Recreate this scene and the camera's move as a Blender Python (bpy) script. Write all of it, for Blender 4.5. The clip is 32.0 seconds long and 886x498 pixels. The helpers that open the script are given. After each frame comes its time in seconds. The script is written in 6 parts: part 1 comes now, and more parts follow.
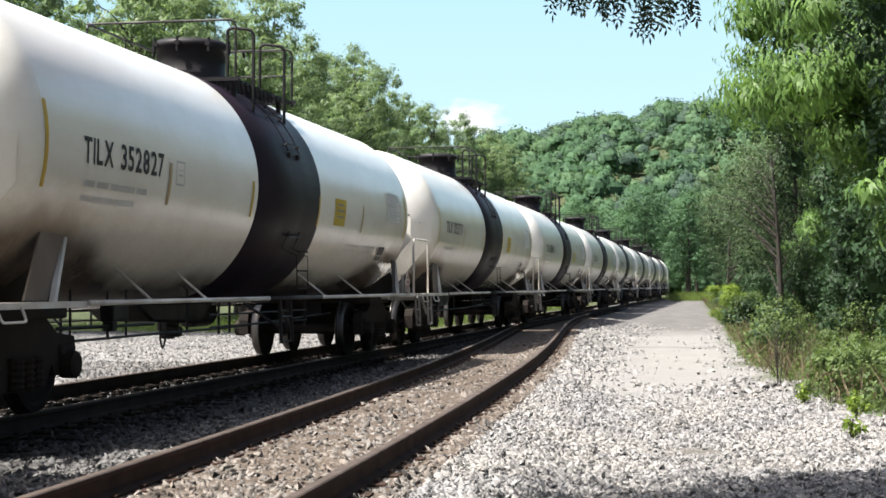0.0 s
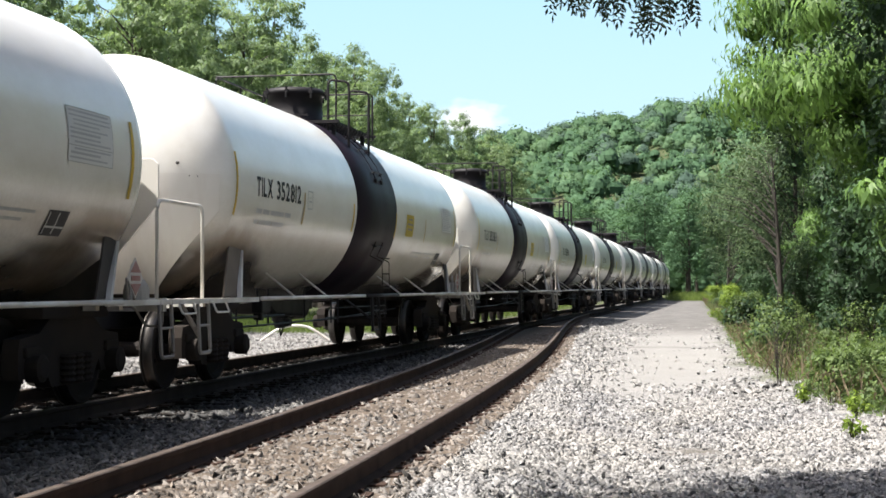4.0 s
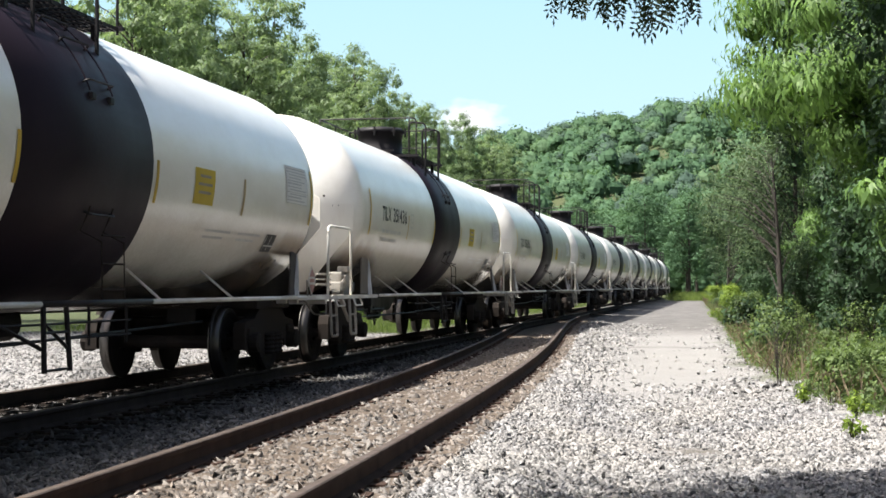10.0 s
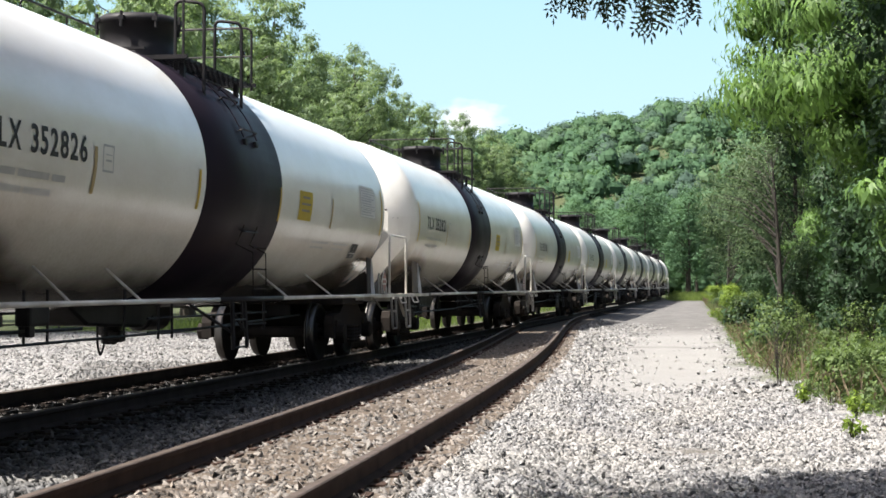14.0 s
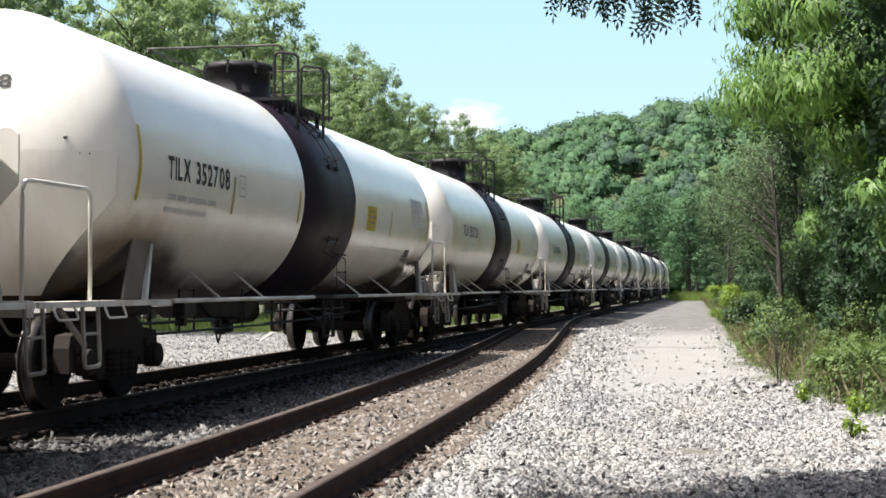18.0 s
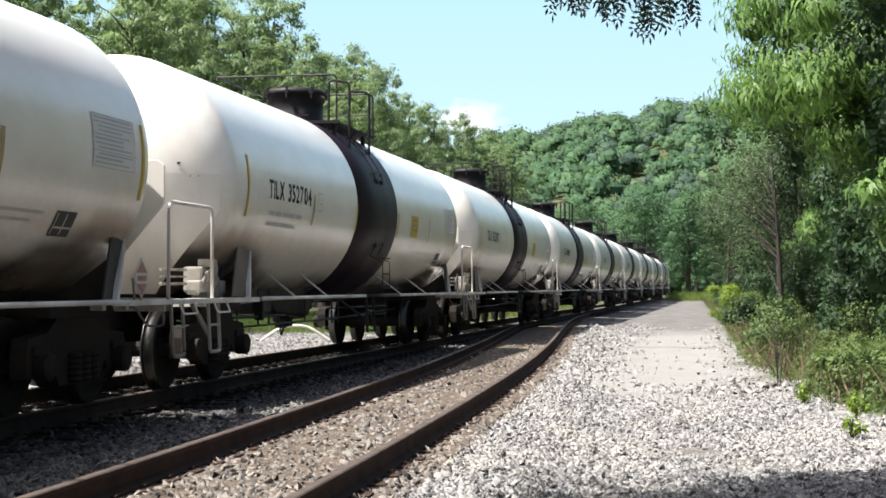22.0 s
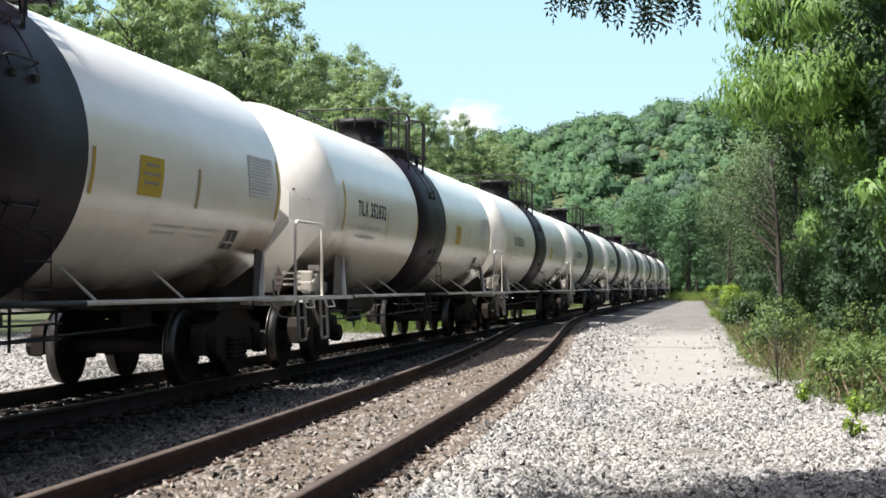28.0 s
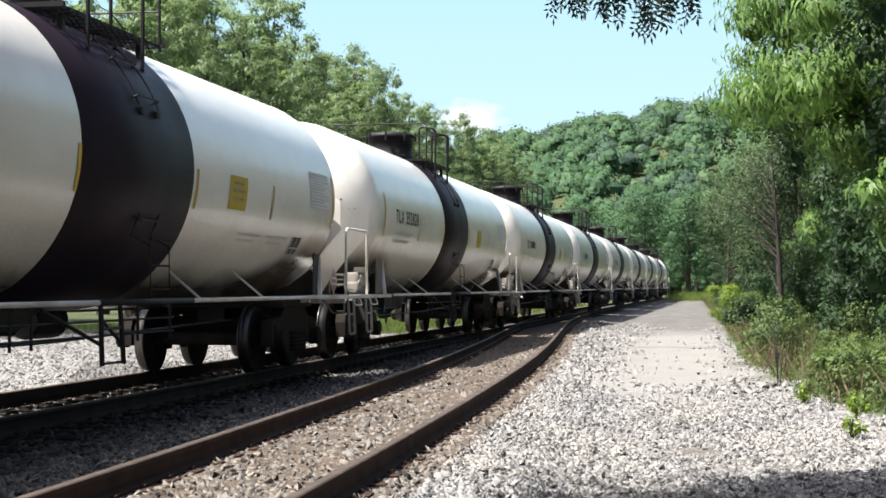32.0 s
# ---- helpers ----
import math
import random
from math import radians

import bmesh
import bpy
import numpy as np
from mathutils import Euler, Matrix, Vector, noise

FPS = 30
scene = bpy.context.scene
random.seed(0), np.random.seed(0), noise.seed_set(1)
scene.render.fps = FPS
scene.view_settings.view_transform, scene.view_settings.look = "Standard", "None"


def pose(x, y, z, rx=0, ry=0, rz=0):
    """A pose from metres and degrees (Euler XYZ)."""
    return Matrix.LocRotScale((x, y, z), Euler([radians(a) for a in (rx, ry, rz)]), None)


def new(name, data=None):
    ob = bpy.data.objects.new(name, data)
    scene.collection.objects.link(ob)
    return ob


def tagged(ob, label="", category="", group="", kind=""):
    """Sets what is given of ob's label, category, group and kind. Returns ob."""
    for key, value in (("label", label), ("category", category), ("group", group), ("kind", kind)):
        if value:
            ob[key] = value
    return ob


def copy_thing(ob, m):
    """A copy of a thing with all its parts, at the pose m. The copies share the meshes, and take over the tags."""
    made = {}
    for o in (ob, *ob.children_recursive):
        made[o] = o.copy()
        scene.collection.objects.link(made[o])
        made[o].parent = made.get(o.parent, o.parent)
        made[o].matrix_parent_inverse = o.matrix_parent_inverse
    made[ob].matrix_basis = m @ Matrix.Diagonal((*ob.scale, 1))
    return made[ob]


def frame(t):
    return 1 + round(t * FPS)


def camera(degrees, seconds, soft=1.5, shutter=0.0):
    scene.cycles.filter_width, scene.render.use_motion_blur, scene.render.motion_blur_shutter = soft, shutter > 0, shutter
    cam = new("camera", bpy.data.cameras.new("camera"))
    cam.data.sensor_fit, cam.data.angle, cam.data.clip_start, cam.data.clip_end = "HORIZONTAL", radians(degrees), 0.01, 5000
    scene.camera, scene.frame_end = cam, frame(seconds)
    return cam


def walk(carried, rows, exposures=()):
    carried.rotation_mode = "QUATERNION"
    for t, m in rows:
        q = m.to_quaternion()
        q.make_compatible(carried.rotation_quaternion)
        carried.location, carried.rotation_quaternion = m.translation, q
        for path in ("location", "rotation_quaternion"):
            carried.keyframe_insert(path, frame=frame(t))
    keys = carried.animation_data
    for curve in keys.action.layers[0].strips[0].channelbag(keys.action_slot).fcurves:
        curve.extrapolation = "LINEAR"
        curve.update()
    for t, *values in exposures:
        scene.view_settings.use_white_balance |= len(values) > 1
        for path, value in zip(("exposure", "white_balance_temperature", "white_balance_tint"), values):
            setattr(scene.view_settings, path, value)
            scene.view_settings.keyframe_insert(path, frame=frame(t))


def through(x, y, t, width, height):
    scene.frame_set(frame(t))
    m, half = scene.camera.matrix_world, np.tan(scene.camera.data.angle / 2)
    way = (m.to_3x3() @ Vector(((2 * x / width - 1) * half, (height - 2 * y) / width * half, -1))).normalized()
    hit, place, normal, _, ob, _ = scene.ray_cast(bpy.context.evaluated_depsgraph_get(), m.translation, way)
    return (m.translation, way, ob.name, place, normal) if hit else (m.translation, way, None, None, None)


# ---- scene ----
# Camera: stands still beside the siding, 1.19 m above the rail heads.
EYE = (0.0, 0.0, 1.1925)
cam = camera(32.42, 32.0, soft=1.6)
STAND = pose(*EYE, 90 + math.degrees(0.0244), 0, 0)
walk(cam, [(0.0, STAND), (32.0, STAND)], [(0.0, 1.04), (32.0, 1.04)])

# World and sun: clear early-summer midday, sun high on the far side of the train.
SUN_DIR = Vector((0.535, 0.146, -1.0)).normalized()
world = bpy.data.worlds.new("sky")
scene.world = world
world.use_nodes = True
wn = world.node_tree.nodes
sky = wn.new("ShaderNodeTexSky")
sky.sky_type, sky.sun_disc = "NISHITA", False
sky.sun_elevation = math.asin(-SUN_DIR.z)
sky.sun_rotation = math.atan2(-SUN_DIR.x, -SUN_DIR.y)
sky.air_density, sky.dust_density, sky.ozone_density = 0.8, 5.0, 0.6
world.node_tree.links.new(sky.outputs[0], wn["Background"].inputs[0])
wn["Background"].inputs[1].default_value = 0.090
sun = new("sun", bpy.data.lights.new("sun", "SUN"))
sun.data.energy, sun.data.angle, sun.data.color = 5.0, radians(0.53), (1.0, 0.958, 0.89)
sun.matrix_basis = SUN_DIR.to_track_quat("-Z", "Y").to_matrix().to_4x4()
sun.location = (0, 0, 40)


# ---- materials ----
def material(name, color=(0.5, 0.5, 0.5), rough=0.6, metal=0.0):
    m = bpy.data.materials.new(name)
    m.use_nodes = True
    b = m.node_tree.nodes["Principled BSDF"]
    b.inputs["Base Color"].default_value = (*color, 1)
    b.inputs["Roughness"].default_value = rough
    b.inputs["Metallic"].default_value = metal
    return m


def node(m, kind, **inputs):
    n = m.node_tree.nodes.new("ShaderNode" + kind)
    for k, v in inputs.items():
        n.inputs[k.replace("_", " ")].default_value = v
    return n


def link(m, a, b):
    m.node_tree.links.new(a, b)


def bsdf(m):
    return m.node_tree.nodes["Principled BSDF"]


def ramp(m, fac, stops):
    r = node(m, "ValToRGB")
    el = r.color_ramp.elements
    while len(el) < len(stops):
        el.new(0.5)
    for e, (p, c) in zip(el, stops):
        e.position, e.color = p, (*c, 1)
    link(m, fac, r.inputs[0])
    return r.outputs[0]


def mix(m, fac, a, b, mode="MIX"):
    n = m.node_tree.nodes.new("ShaderNodeMix")
    n.data_type, n.blend_type = "RGBA", mode
    for sock, v in ((n.inputs[0], fac), (n.inputs[6], a), (n.inputs[7], b)):
        if isinstance(v, (int, float)):
            sock.default_value = v
        elif isinstance(v, tuple):
            sock.default_value = (*v, 1)
        else:
            link(m, v, sock)
    return n.outputs[2]


def coords(m, what="Object", scale=(1, 1, 1)):
    t = node(m, "TexCoord")
    mp = node(m, "Mapping")
    mp.inputs["Scale"].default_value = scale
    link(m, t.outputs[what], mp.inputs[0])
    return mp.outputs[0]


def noise_of(m, vec, scale, detail=4.0, rough=0.55):
    n = node(m, "TexNoise", Scale=scale, Detail=detail, Roughness=rough)
    link(m, vec, n.inputs["Vector"])
    return n.outputs[0]


def bump(m, height, strength=0.4, distance=0.02):
    b = node(m, "Bump", Strength=strength, Distance=distance)
    link(m, height, b.inputs["Height"])
    link(m, b.outputs[0], bsdf(m).inputs["Normal"])


def paint(name, color, dirt, rough=0.35, scale=1.0, amount=(0.45, 0.75), metal=0.0):
    """Paint or bare metal with grime at two scales and a slight unevenness of the sheet."""
    m = material(name, color, rough, metal)
    v = coords(m, "Object", (0.55 * scale, scale, 0.35 * scale))
    big = noise_of(m, v, 1.3, 5)
    fine = noise_of(m, coords(m), 34.0 * scale, 3)
    f = ramp(m, big, [(amount[0], (0, 0, 0)), (amount[1], (1, 1, 1))])
    f2 = mix(m, 0.35, f, fine, "MULTIPLY")
    link(m, mix(m, f2, color, dirt), bsdf(m).inputs["Base Color"])
    r = mix(m, f2, (rough,) * 3, (min(1, rough + 0.35),) * 3)
    link(m, r, bsdf(m).inputs["Roughness"])
    bump(m, fine, 0.12, 0.01)
    return m


def tank_white(name):
    """White tank enamel: rain streaks down the shell, grime and rust towards the saddle and the heads, painted belly
    shade.
    """
    m = material(name, (0.8, 0.79, 0.75), 0.3)
    v = coords(m, "Object", (1.0, 0.3, 0.22))
    streak = noise_of(m, v, 1.5, 1.5, 0.4)
    cloud = noise_of(m, coords(m), 0.55, 4)
    fine = noise_of(m, coords(m), 26.0, 3)
    sep = node(m, "SeparateXYZ")
    link(m, coords(m), sep.inputs[0])
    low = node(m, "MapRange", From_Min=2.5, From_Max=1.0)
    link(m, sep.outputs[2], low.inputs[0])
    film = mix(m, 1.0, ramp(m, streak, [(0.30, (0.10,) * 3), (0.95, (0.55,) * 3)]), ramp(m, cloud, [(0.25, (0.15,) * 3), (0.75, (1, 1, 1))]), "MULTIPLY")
    # dirt film kept low, partly to put the shell's lit top into colour
    low_film = node(m, "MapRange", From_Min=2.9, From_Max=1.6, To_Min=0.04)
    link(m, sep.outputs[2], low_film.inputs[0])
    film = mix(m, 1.0, film, low_film.outputs[0], "MULTIPLY")
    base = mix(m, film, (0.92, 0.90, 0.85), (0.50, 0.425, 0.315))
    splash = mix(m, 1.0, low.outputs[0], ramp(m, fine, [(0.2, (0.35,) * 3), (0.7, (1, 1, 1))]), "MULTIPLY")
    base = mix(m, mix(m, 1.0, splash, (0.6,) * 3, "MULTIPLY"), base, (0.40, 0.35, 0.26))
    # wheel soot and painted belly shade in one dark colour, higher over the trucks
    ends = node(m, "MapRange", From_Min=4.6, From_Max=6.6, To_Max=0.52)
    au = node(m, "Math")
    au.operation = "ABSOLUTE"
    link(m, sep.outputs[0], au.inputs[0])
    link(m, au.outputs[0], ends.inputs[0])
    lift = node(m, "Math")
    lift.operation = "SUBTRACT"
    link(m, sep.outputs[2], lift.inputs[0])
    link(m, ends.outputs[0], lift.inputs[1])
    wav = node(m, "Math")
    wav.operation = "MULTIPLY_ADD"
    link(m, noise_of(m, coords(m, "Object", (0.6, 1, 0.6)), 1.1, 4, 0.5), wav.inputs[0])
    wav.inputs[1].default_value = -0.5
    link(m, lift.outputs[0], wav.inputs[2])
    dark_zone = node(m, "MapRange", From_Min=1.20, From_Max=0.80)
    dark_zone.interpolation_type = "SMOOTHSTEP"
    link(m, wav.outputs[0], dark_zone.inputs[0])
    base = mix(m, dark_zone.outputs[0], base, (0.034, 0.028, 0.024))
    # brown road dust near the heads, and faint blotches all over
    tip = node(m, "MapRange", From_Min=4.6, From_Max=7.3)
    link(m, au.outputs[0], tip.inputs[0])
    clean = node(m, "MapRange", From_Min=7.85, From_Max=7.45, To_Min=0.15)
    link(m, au.outputs[0], clean.inputs[0])
    side = node(m, "MapRange", From_Min=2.38, From_Max=1.75, To_Min=0.06)
    link(m, sep.outputs[2], side.inputs[0])
    dust = mix(m, 1.0, mix(m, 1.0, mix(m, 1.0, tip.outputs[0], clean.outputs[0], "MULTIPLY"), side.outputs[0], "MULTIPLY"), ramp(m, noise_of(m, coords(m), 1.4, 5, 0.6), [(0.25, (0.2,) * 3), (0.62, (0.85,) * 3)]), "MULTIPLY")
    base = mix(m, dust, base, (0.34, 0.27, 0.20))
    base = mix(m, 1.0, base, ramp(m, noise_of(m, coords(m, "Object", (0.5, 1, 1)), 2.2, 6, 0.65), [(0.35, (0.93, 0.92, 0.90)), (0.6, (1, 1, 1))]), "MULTIPLY")
    link(m, base, bsdf(m).inputs["Base Color"])
    link(m, mix(m, film, (0.20,) * 3, (0.42,) * 3), bsdf(m).inputs["Roughness"])
    bsdf(m).inputs["Specular IOR Level"].default_value = 0.5
    bump(m, noise_of(m, coords(m), 1.6, 2), 0.10, 0.03)
    return m


def gravel_mat(name, light, dark, earth, cell=22.0, road=False):
    """Crushed stone: one tone a stone, dust between, patches of finer, browner fill."""
    m = material(name, light, 0.9)
    v = coords(m)
    vo = node(m, "TexVoronoi", Scale=cell, Randomness=1.0)
    link(m, v, vo.inputs["Vector"])
    sep = node(m, "SeparateColor")
    link(m, vo.outputs["Color"], sep.inputs[0])
    stone = ramp(m, sep.outputs[0], [(0.0, dark), (0.35, tuple((a + b) / 2 for a, b in zip(light, dark))), (1.0, light)])
    edge = ramp(m, vo.outputs["Distance"], [(0.35, (1, 1, 1)), (0.75, (0.32, 0.3, 0.28))])
    col = mix(m, 1.0, stone, edge, "MULTIPLY")
    patch = ramp(m, noise_of(m, v, 0.45, 5), [(0.45, (0, 0, 0)), (0.68, (1, 1, 1))])
    col = mix(m, mix(m, 1.0, patch, (0.6,) * 3, "MULTIPLY"), col, earth)
    col = mix(m, 0.22, col, noise_of(m, v, 3.1, 5), "OVERLAY")
    link(m, col, bsdf(m).inputs["Base Color"])
    bump(m, vo.outputs["Distance"], 0.7, 0.035)
    return m


def leaf_mat(name, dark, light, gloss=0.5, through=0.35, single=0.55, patches=0.7):
    """Leaves: hue and tone vary leaf by leaf, and some light comes through the blade."""
    m = material(name, light, gloss)
    g = node(m, "NewGeometry")
    o = node(m, "ObjectInfo")
    patch = noise_of(m, coords(m), patches, 2)
    f = mix(m, 1 - single, g.outputs["Random Per Island"], patch)
    f = mix(m, 0.18, f, o.outputs["Random"])
    col = ramp(m, f, [(0.2, dark), (0.75, light)])
    b = bsdf(m)
    b.inputs["Specular IOR Level"].default_value = 0.18
    link(m, col, b.inputs["Base Color"])
    tr = node(m, "BsdfTranslucent")
    link(m, mix(m, 1.0, col, (1.28, 1.34, 0.8), "MULTIPLY"), tr.inputs[0])
    mx = node(m, "MixShader")
    mx.inputs[0].default_value = through
    link(m, b.outputs[0], mx.inputs[1])
    link(m, tr.outputs[0], mx.inputs[2])
    link(m, mx.outputs[0], m.node_tree.nodes["Material Output"].inputs[0])
    return m


WHITE = tank_white("tank_white")
SHIELD = paint("shield_white", (0.82, 0.79, 0.73), (0.42, 0.33, 0.24), 0.4, 1.0, (0.44, 0.85))
BAND = paint("band_black", (0.021, 0.015, 0.022), (0.038, 0.029, 0.036), 0.38, 0.6, (0.45, 0.8))
FRAME_WHITE = paint("frame_white", (0.72, 0.71, 0.67), (0.33, 0.27, 0.21), 0.5, 2.0, (0.4, 0.75))
BLACK = paint("black_paint", (0.020, 0.019, 0.021), (0.032, 0.029, 0.030), 0.5, 2.0)
TRUCK = paint("truck_grime", (0.028, 0.025, 0.024), (0.052, 0.043, 0.037), 0.75, 2.5, (0.35, 0.7))
TREAD = paint("wheel_tread", (0.12, 0.115, 0.11), (0.03, 0.026, 0.024), 0.36, 2.0, (0.45, 0.75), 1.0)
WHEEL = paint("wheel_disc", (0.026, 0.023, 0.022), (0.046, 0.038, 0.033), 0.65, 2.5)
for _m in (BLACK, TRUCK, WHEEL, BAND):
    bsdf(_m).inputs["Specular IOR Level"].default_value = 0.2
bsdf(BAND).inputs["Specular IOR Level"].default_value = 0.07
for _m in (TRUCK, WHEEL):
    bsdf(_m).inputs["Specular IOR Level"].default_value = 0.06
YELLOW = paint("yellow_mark", (0.62, 0.40, 0.03), (0.30, 0.22, 0.08), 0.5, 3.0)
PLACARD = paint("placard_yellow", (0.50, 0.36, 0.015), (0.40, 0.30, 0.05), 0.5, 3.0)
INK = paint("stencil_black", (0.02, 0.02, 0.022), (0.06, 0.06, 0.06), 0.6, 3.0)
DULL_YELLOW = paint("dull_yellow_mark", (0.40, 0.28, 0.10), (0.44, 0.38, 0.26), 0.55, 3.0)
PRINT_PALE = paint("stencil_pale", (0.52, 0.51, 0.49), (0.66, 0.65, 0.62), 0.6, 4.0)
FADED = paint("stencil_grey", (0.40, 0.40, 0.39), (0.60, 0.59, 0.56), 0.6, 4.0)
PANEL = paint("data_panel_grey", (0.66, 0.665, 0.66), (0.72, 0.71, 0.68), 0.55, 3.0)
PRINT = paint("panel_print", (0.44, 0.445, 0.46), (0.56, 0.56, 0.56), 0.6, 4.0)
DIRTY_WHITE = paint("dirty_white", (0.42, 0.40, 0.36), (0.14, 0.115, 0.09), 0.65, 3.0, (0.35, 0.7))
RED = paint("placard_red", (0.30, 0.10, 0.085), (0.46, 0.34, 0.30), 0.6, 4.0, (0.25, 0.55))
# the steps' white paint greyed: their shade is put into the colour
STEP_GREY = paint("step_grey", (0.34, 0.32, 0.29), (0.16, 0.13, 0.11), 0.6, 2.0, (0.35, 0.7))
SADDLE = paint("saddle_dust", (0.21, 0.170, 0.130), (0.12, 0.095, 0.073), 0.8, 2.0, (0.3, 0.7))
# brown grime, darkened to carry the shade under the tank as well
GRIMY_SHADED = paint("saddle_grime_shade", (0.085, 0.070, 0.056), (0.035, 0.029, 0.024), 0.8, 2.0, (0.3, 0.7))
RUST = paint("rail_side", (0.062, 0.038, 0.029), (0.036, 0.024, 0.019), 0.92, 3.0, (0.35, 0.7))
for _m in (RUST,):
    bsdf(_m).inputs["Specular IOR Level"].default_value = 0.2
RAILTOP = paint("rail_head", (0.105, 0.080, 0.066), (0.062, 0.045, 0.036), 0.6, 3.0, (0.35, 0.65), 0.3)
# main-line rail steel darkened: the shadow on its sides is put into the colour
RUST_DARK = paint("shaded_rail", (0.044, 0.034, 0.029), (0.028, 0.023, 0.020), 0.85, 3.0, (0.35, 0.7))
TIE_DARK = paint("dark_tie", (0.020, 0.017, 0.015), (0.034, 0.028, 0.024), 0.9, 3.0, (0.4, 0.65))
for _m in (RUST_DARK, TIE_DARK):
    bsdf(_m).inputs["Specular IOR Level"].default_value = 0.15
TIE = paint("tie_wood", (0.075, 0.060, 0.048), (0.15, 0.12, 0.095), 0.9, 3.0, (0.4, 0.65))
BARK = paint("bark", (0.040, 0.033, 0.027), (0.085, 0.073, 0.06), 0.95, 3.0)
BARK_DARK = paint("dark_bark", (0.030, 0.026, 0.022), (0.060, 0.052, 0.043), 0.9, 3.0, (0.35, 0.7))
LEAF_LOCUST = leaf_mat("leaf_locust", (0.028, 0.070, 0.026), (0.208, 0.338, 0.094), 0.45, 0.34, 0.25, 0.55)
# leaf green darkened so that the wood's deep shade is in the colour
LEAF_IN_SHADE = leaf_mat("leaf_in_shade", (0.016, 0.036, 0.019), (0.060, 0.110, 0.050), 0.5, 0.18, 0.35)
LEAF_LEFT = leaf_mat("leaf_broad", (0.100, 0.156, 0.094), (0.232, 0.312, 0.170), 0.45, 0.46, 0.40)
LEAF_HILL = leaf_mat("leaf_hill", (0.053, 0.112, 0.060), (0.106, 0.194, 0.100), 0.7, 0.25, 0.3, 0.075)
LEAF_HILL_LIGHT = leaf_mat("leaf_hill_light", (0.071, 0.136, 0.072), (0.132, 0.216, 0.112), 0.7, 0.25, 0.3, 0.075)
LEAF_HILL_DARK = leaf_mat("leaf_hill_dark", (0.042, 0.078, 0.058), (0.082, 0.134, 0.096), 0.7, 0.2, 0.3, 0.075)
# near-black green: the twig's silhouette against the sky is put into the colour
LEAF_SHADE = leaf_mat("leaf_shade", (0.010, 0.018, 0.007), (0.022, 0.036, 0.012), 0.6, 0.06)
LEAF_FADED = leaf_mat("leaf_faded", (0.066, 0.104, 0.056), (0.132, 0.188, 0.100), 0.7, 0.25)
LEAF_SHRUB = leaf_mat("leaf_shrub", (0.048, 0.078, 0.032), (0.168, 0.234, 0.092), 0.5, 0.4)
LEAF_BRIGHT = leaf_mat("leaf_bright", (0.085, 0.14, 0.025), (0.25, 0.34, 0.07), 0.5, 0.4)
GRASS = leaf_mat("grass_blade", (0.05, 0.085, 0.02), (0.17, 0.23, 0.06), 0.6, 0.35)
DRY = leaf_mat("dry_stem", (0.10, 0.08, 0.05), (0.20, 0.165, 0.11), 0.8, 0.2)


# ---- mesh helpers ----
def mesh_of(name, verts, faces, mats, smooth=False, indices=None):
    me = bpy.data.meshes.new(name)
    me.from_pydata([tuple(v) for v in verts], [], faces)
    for m in (mats if isinstance(mats, (list, tuple)) else [mats]):
        me.materials.append(m)
    if indices is not None:
        me.polygons.foreach_set("material_index", np.asarray(indices, dtype=np.int32))
    if smooth:
        me.polygons.foreach_set("use_smooth", np.ones(len(me.polygons), dtype=bool))
    me.update()
    return me


def big_mesh(name, verts, quads, mat):
    """A mesh from arrays: verts (n, 3) and faces (m, k) with k corners each."""
    verts, quads = np.asarray(verts, np.float32), np.asarray(quads, np.int32)
    me = bpy.data.meshes.new(name)
    me.vertices.add(len(verts))
    me.vertices.foreach_set("co", verts.ravel())
    n, k = quads.shape
    me.loops.add(n * k)
    me.loops.foreach_set("vertex_index", quads.ravel())
    me.polygons.add(n)
    me.polygons.foreach_set("loop_start", np.arange(0, n * k, k, dtype=np.int32))
    me.materials.append(mat)
    me.update(calc_edges=True)
    return me


def part(name, bm, mat, parent, label="", smooth=False):
    """Links a bmesh (or a mesh) as one mesh object under a thing or a part."""
    if isinstance(bm, bpy.types.Mesh):
        me = bm
    else:
        me = bpy.data.meshes.new(name)
        bm.to_mesh(me)
        bm.free()
        for m in (mat if isinstance(mat, (list, tuple)) else [mat]):
            me.materials.append(m)
        if smooth:
            me.polygons.foreach_set("use_smooth", np.ones(len(me.polygons), dtype=bool))
    ob = new(name, me)
    ob.parent = parent
    if label:
        tagged(ob, label)
    return ob


def empty(name, m=None, parent=None):
    ob = new(name)
    ob.empty_display_size = 0.2
    if m is not None:
        ob.matrix_basis = m
    ob.parent = parent
    return ob


def box(bm, cx, cy, cz, sx, sy, sz, m=None, bevel=0.0):
    r = bmesh.ops.create_cube(bm, size=1.0)
    t = Matrix.Translation((cx, cy, cz)) @ Matrix.Diagonal((sx, sy, sz, 1))
    bmesh.ops.transform(bm, matrix=(m @ t if m is not None else t), verts=r["verts"])
    if bevel > 0:
        es = list({e for v in r["verts"] for e in v.link_edges})
        bmesh.ops.bevel(bm, geom=es, offset=bevel, segments=2, affect="EDGES", profile=0.6)
    return bm


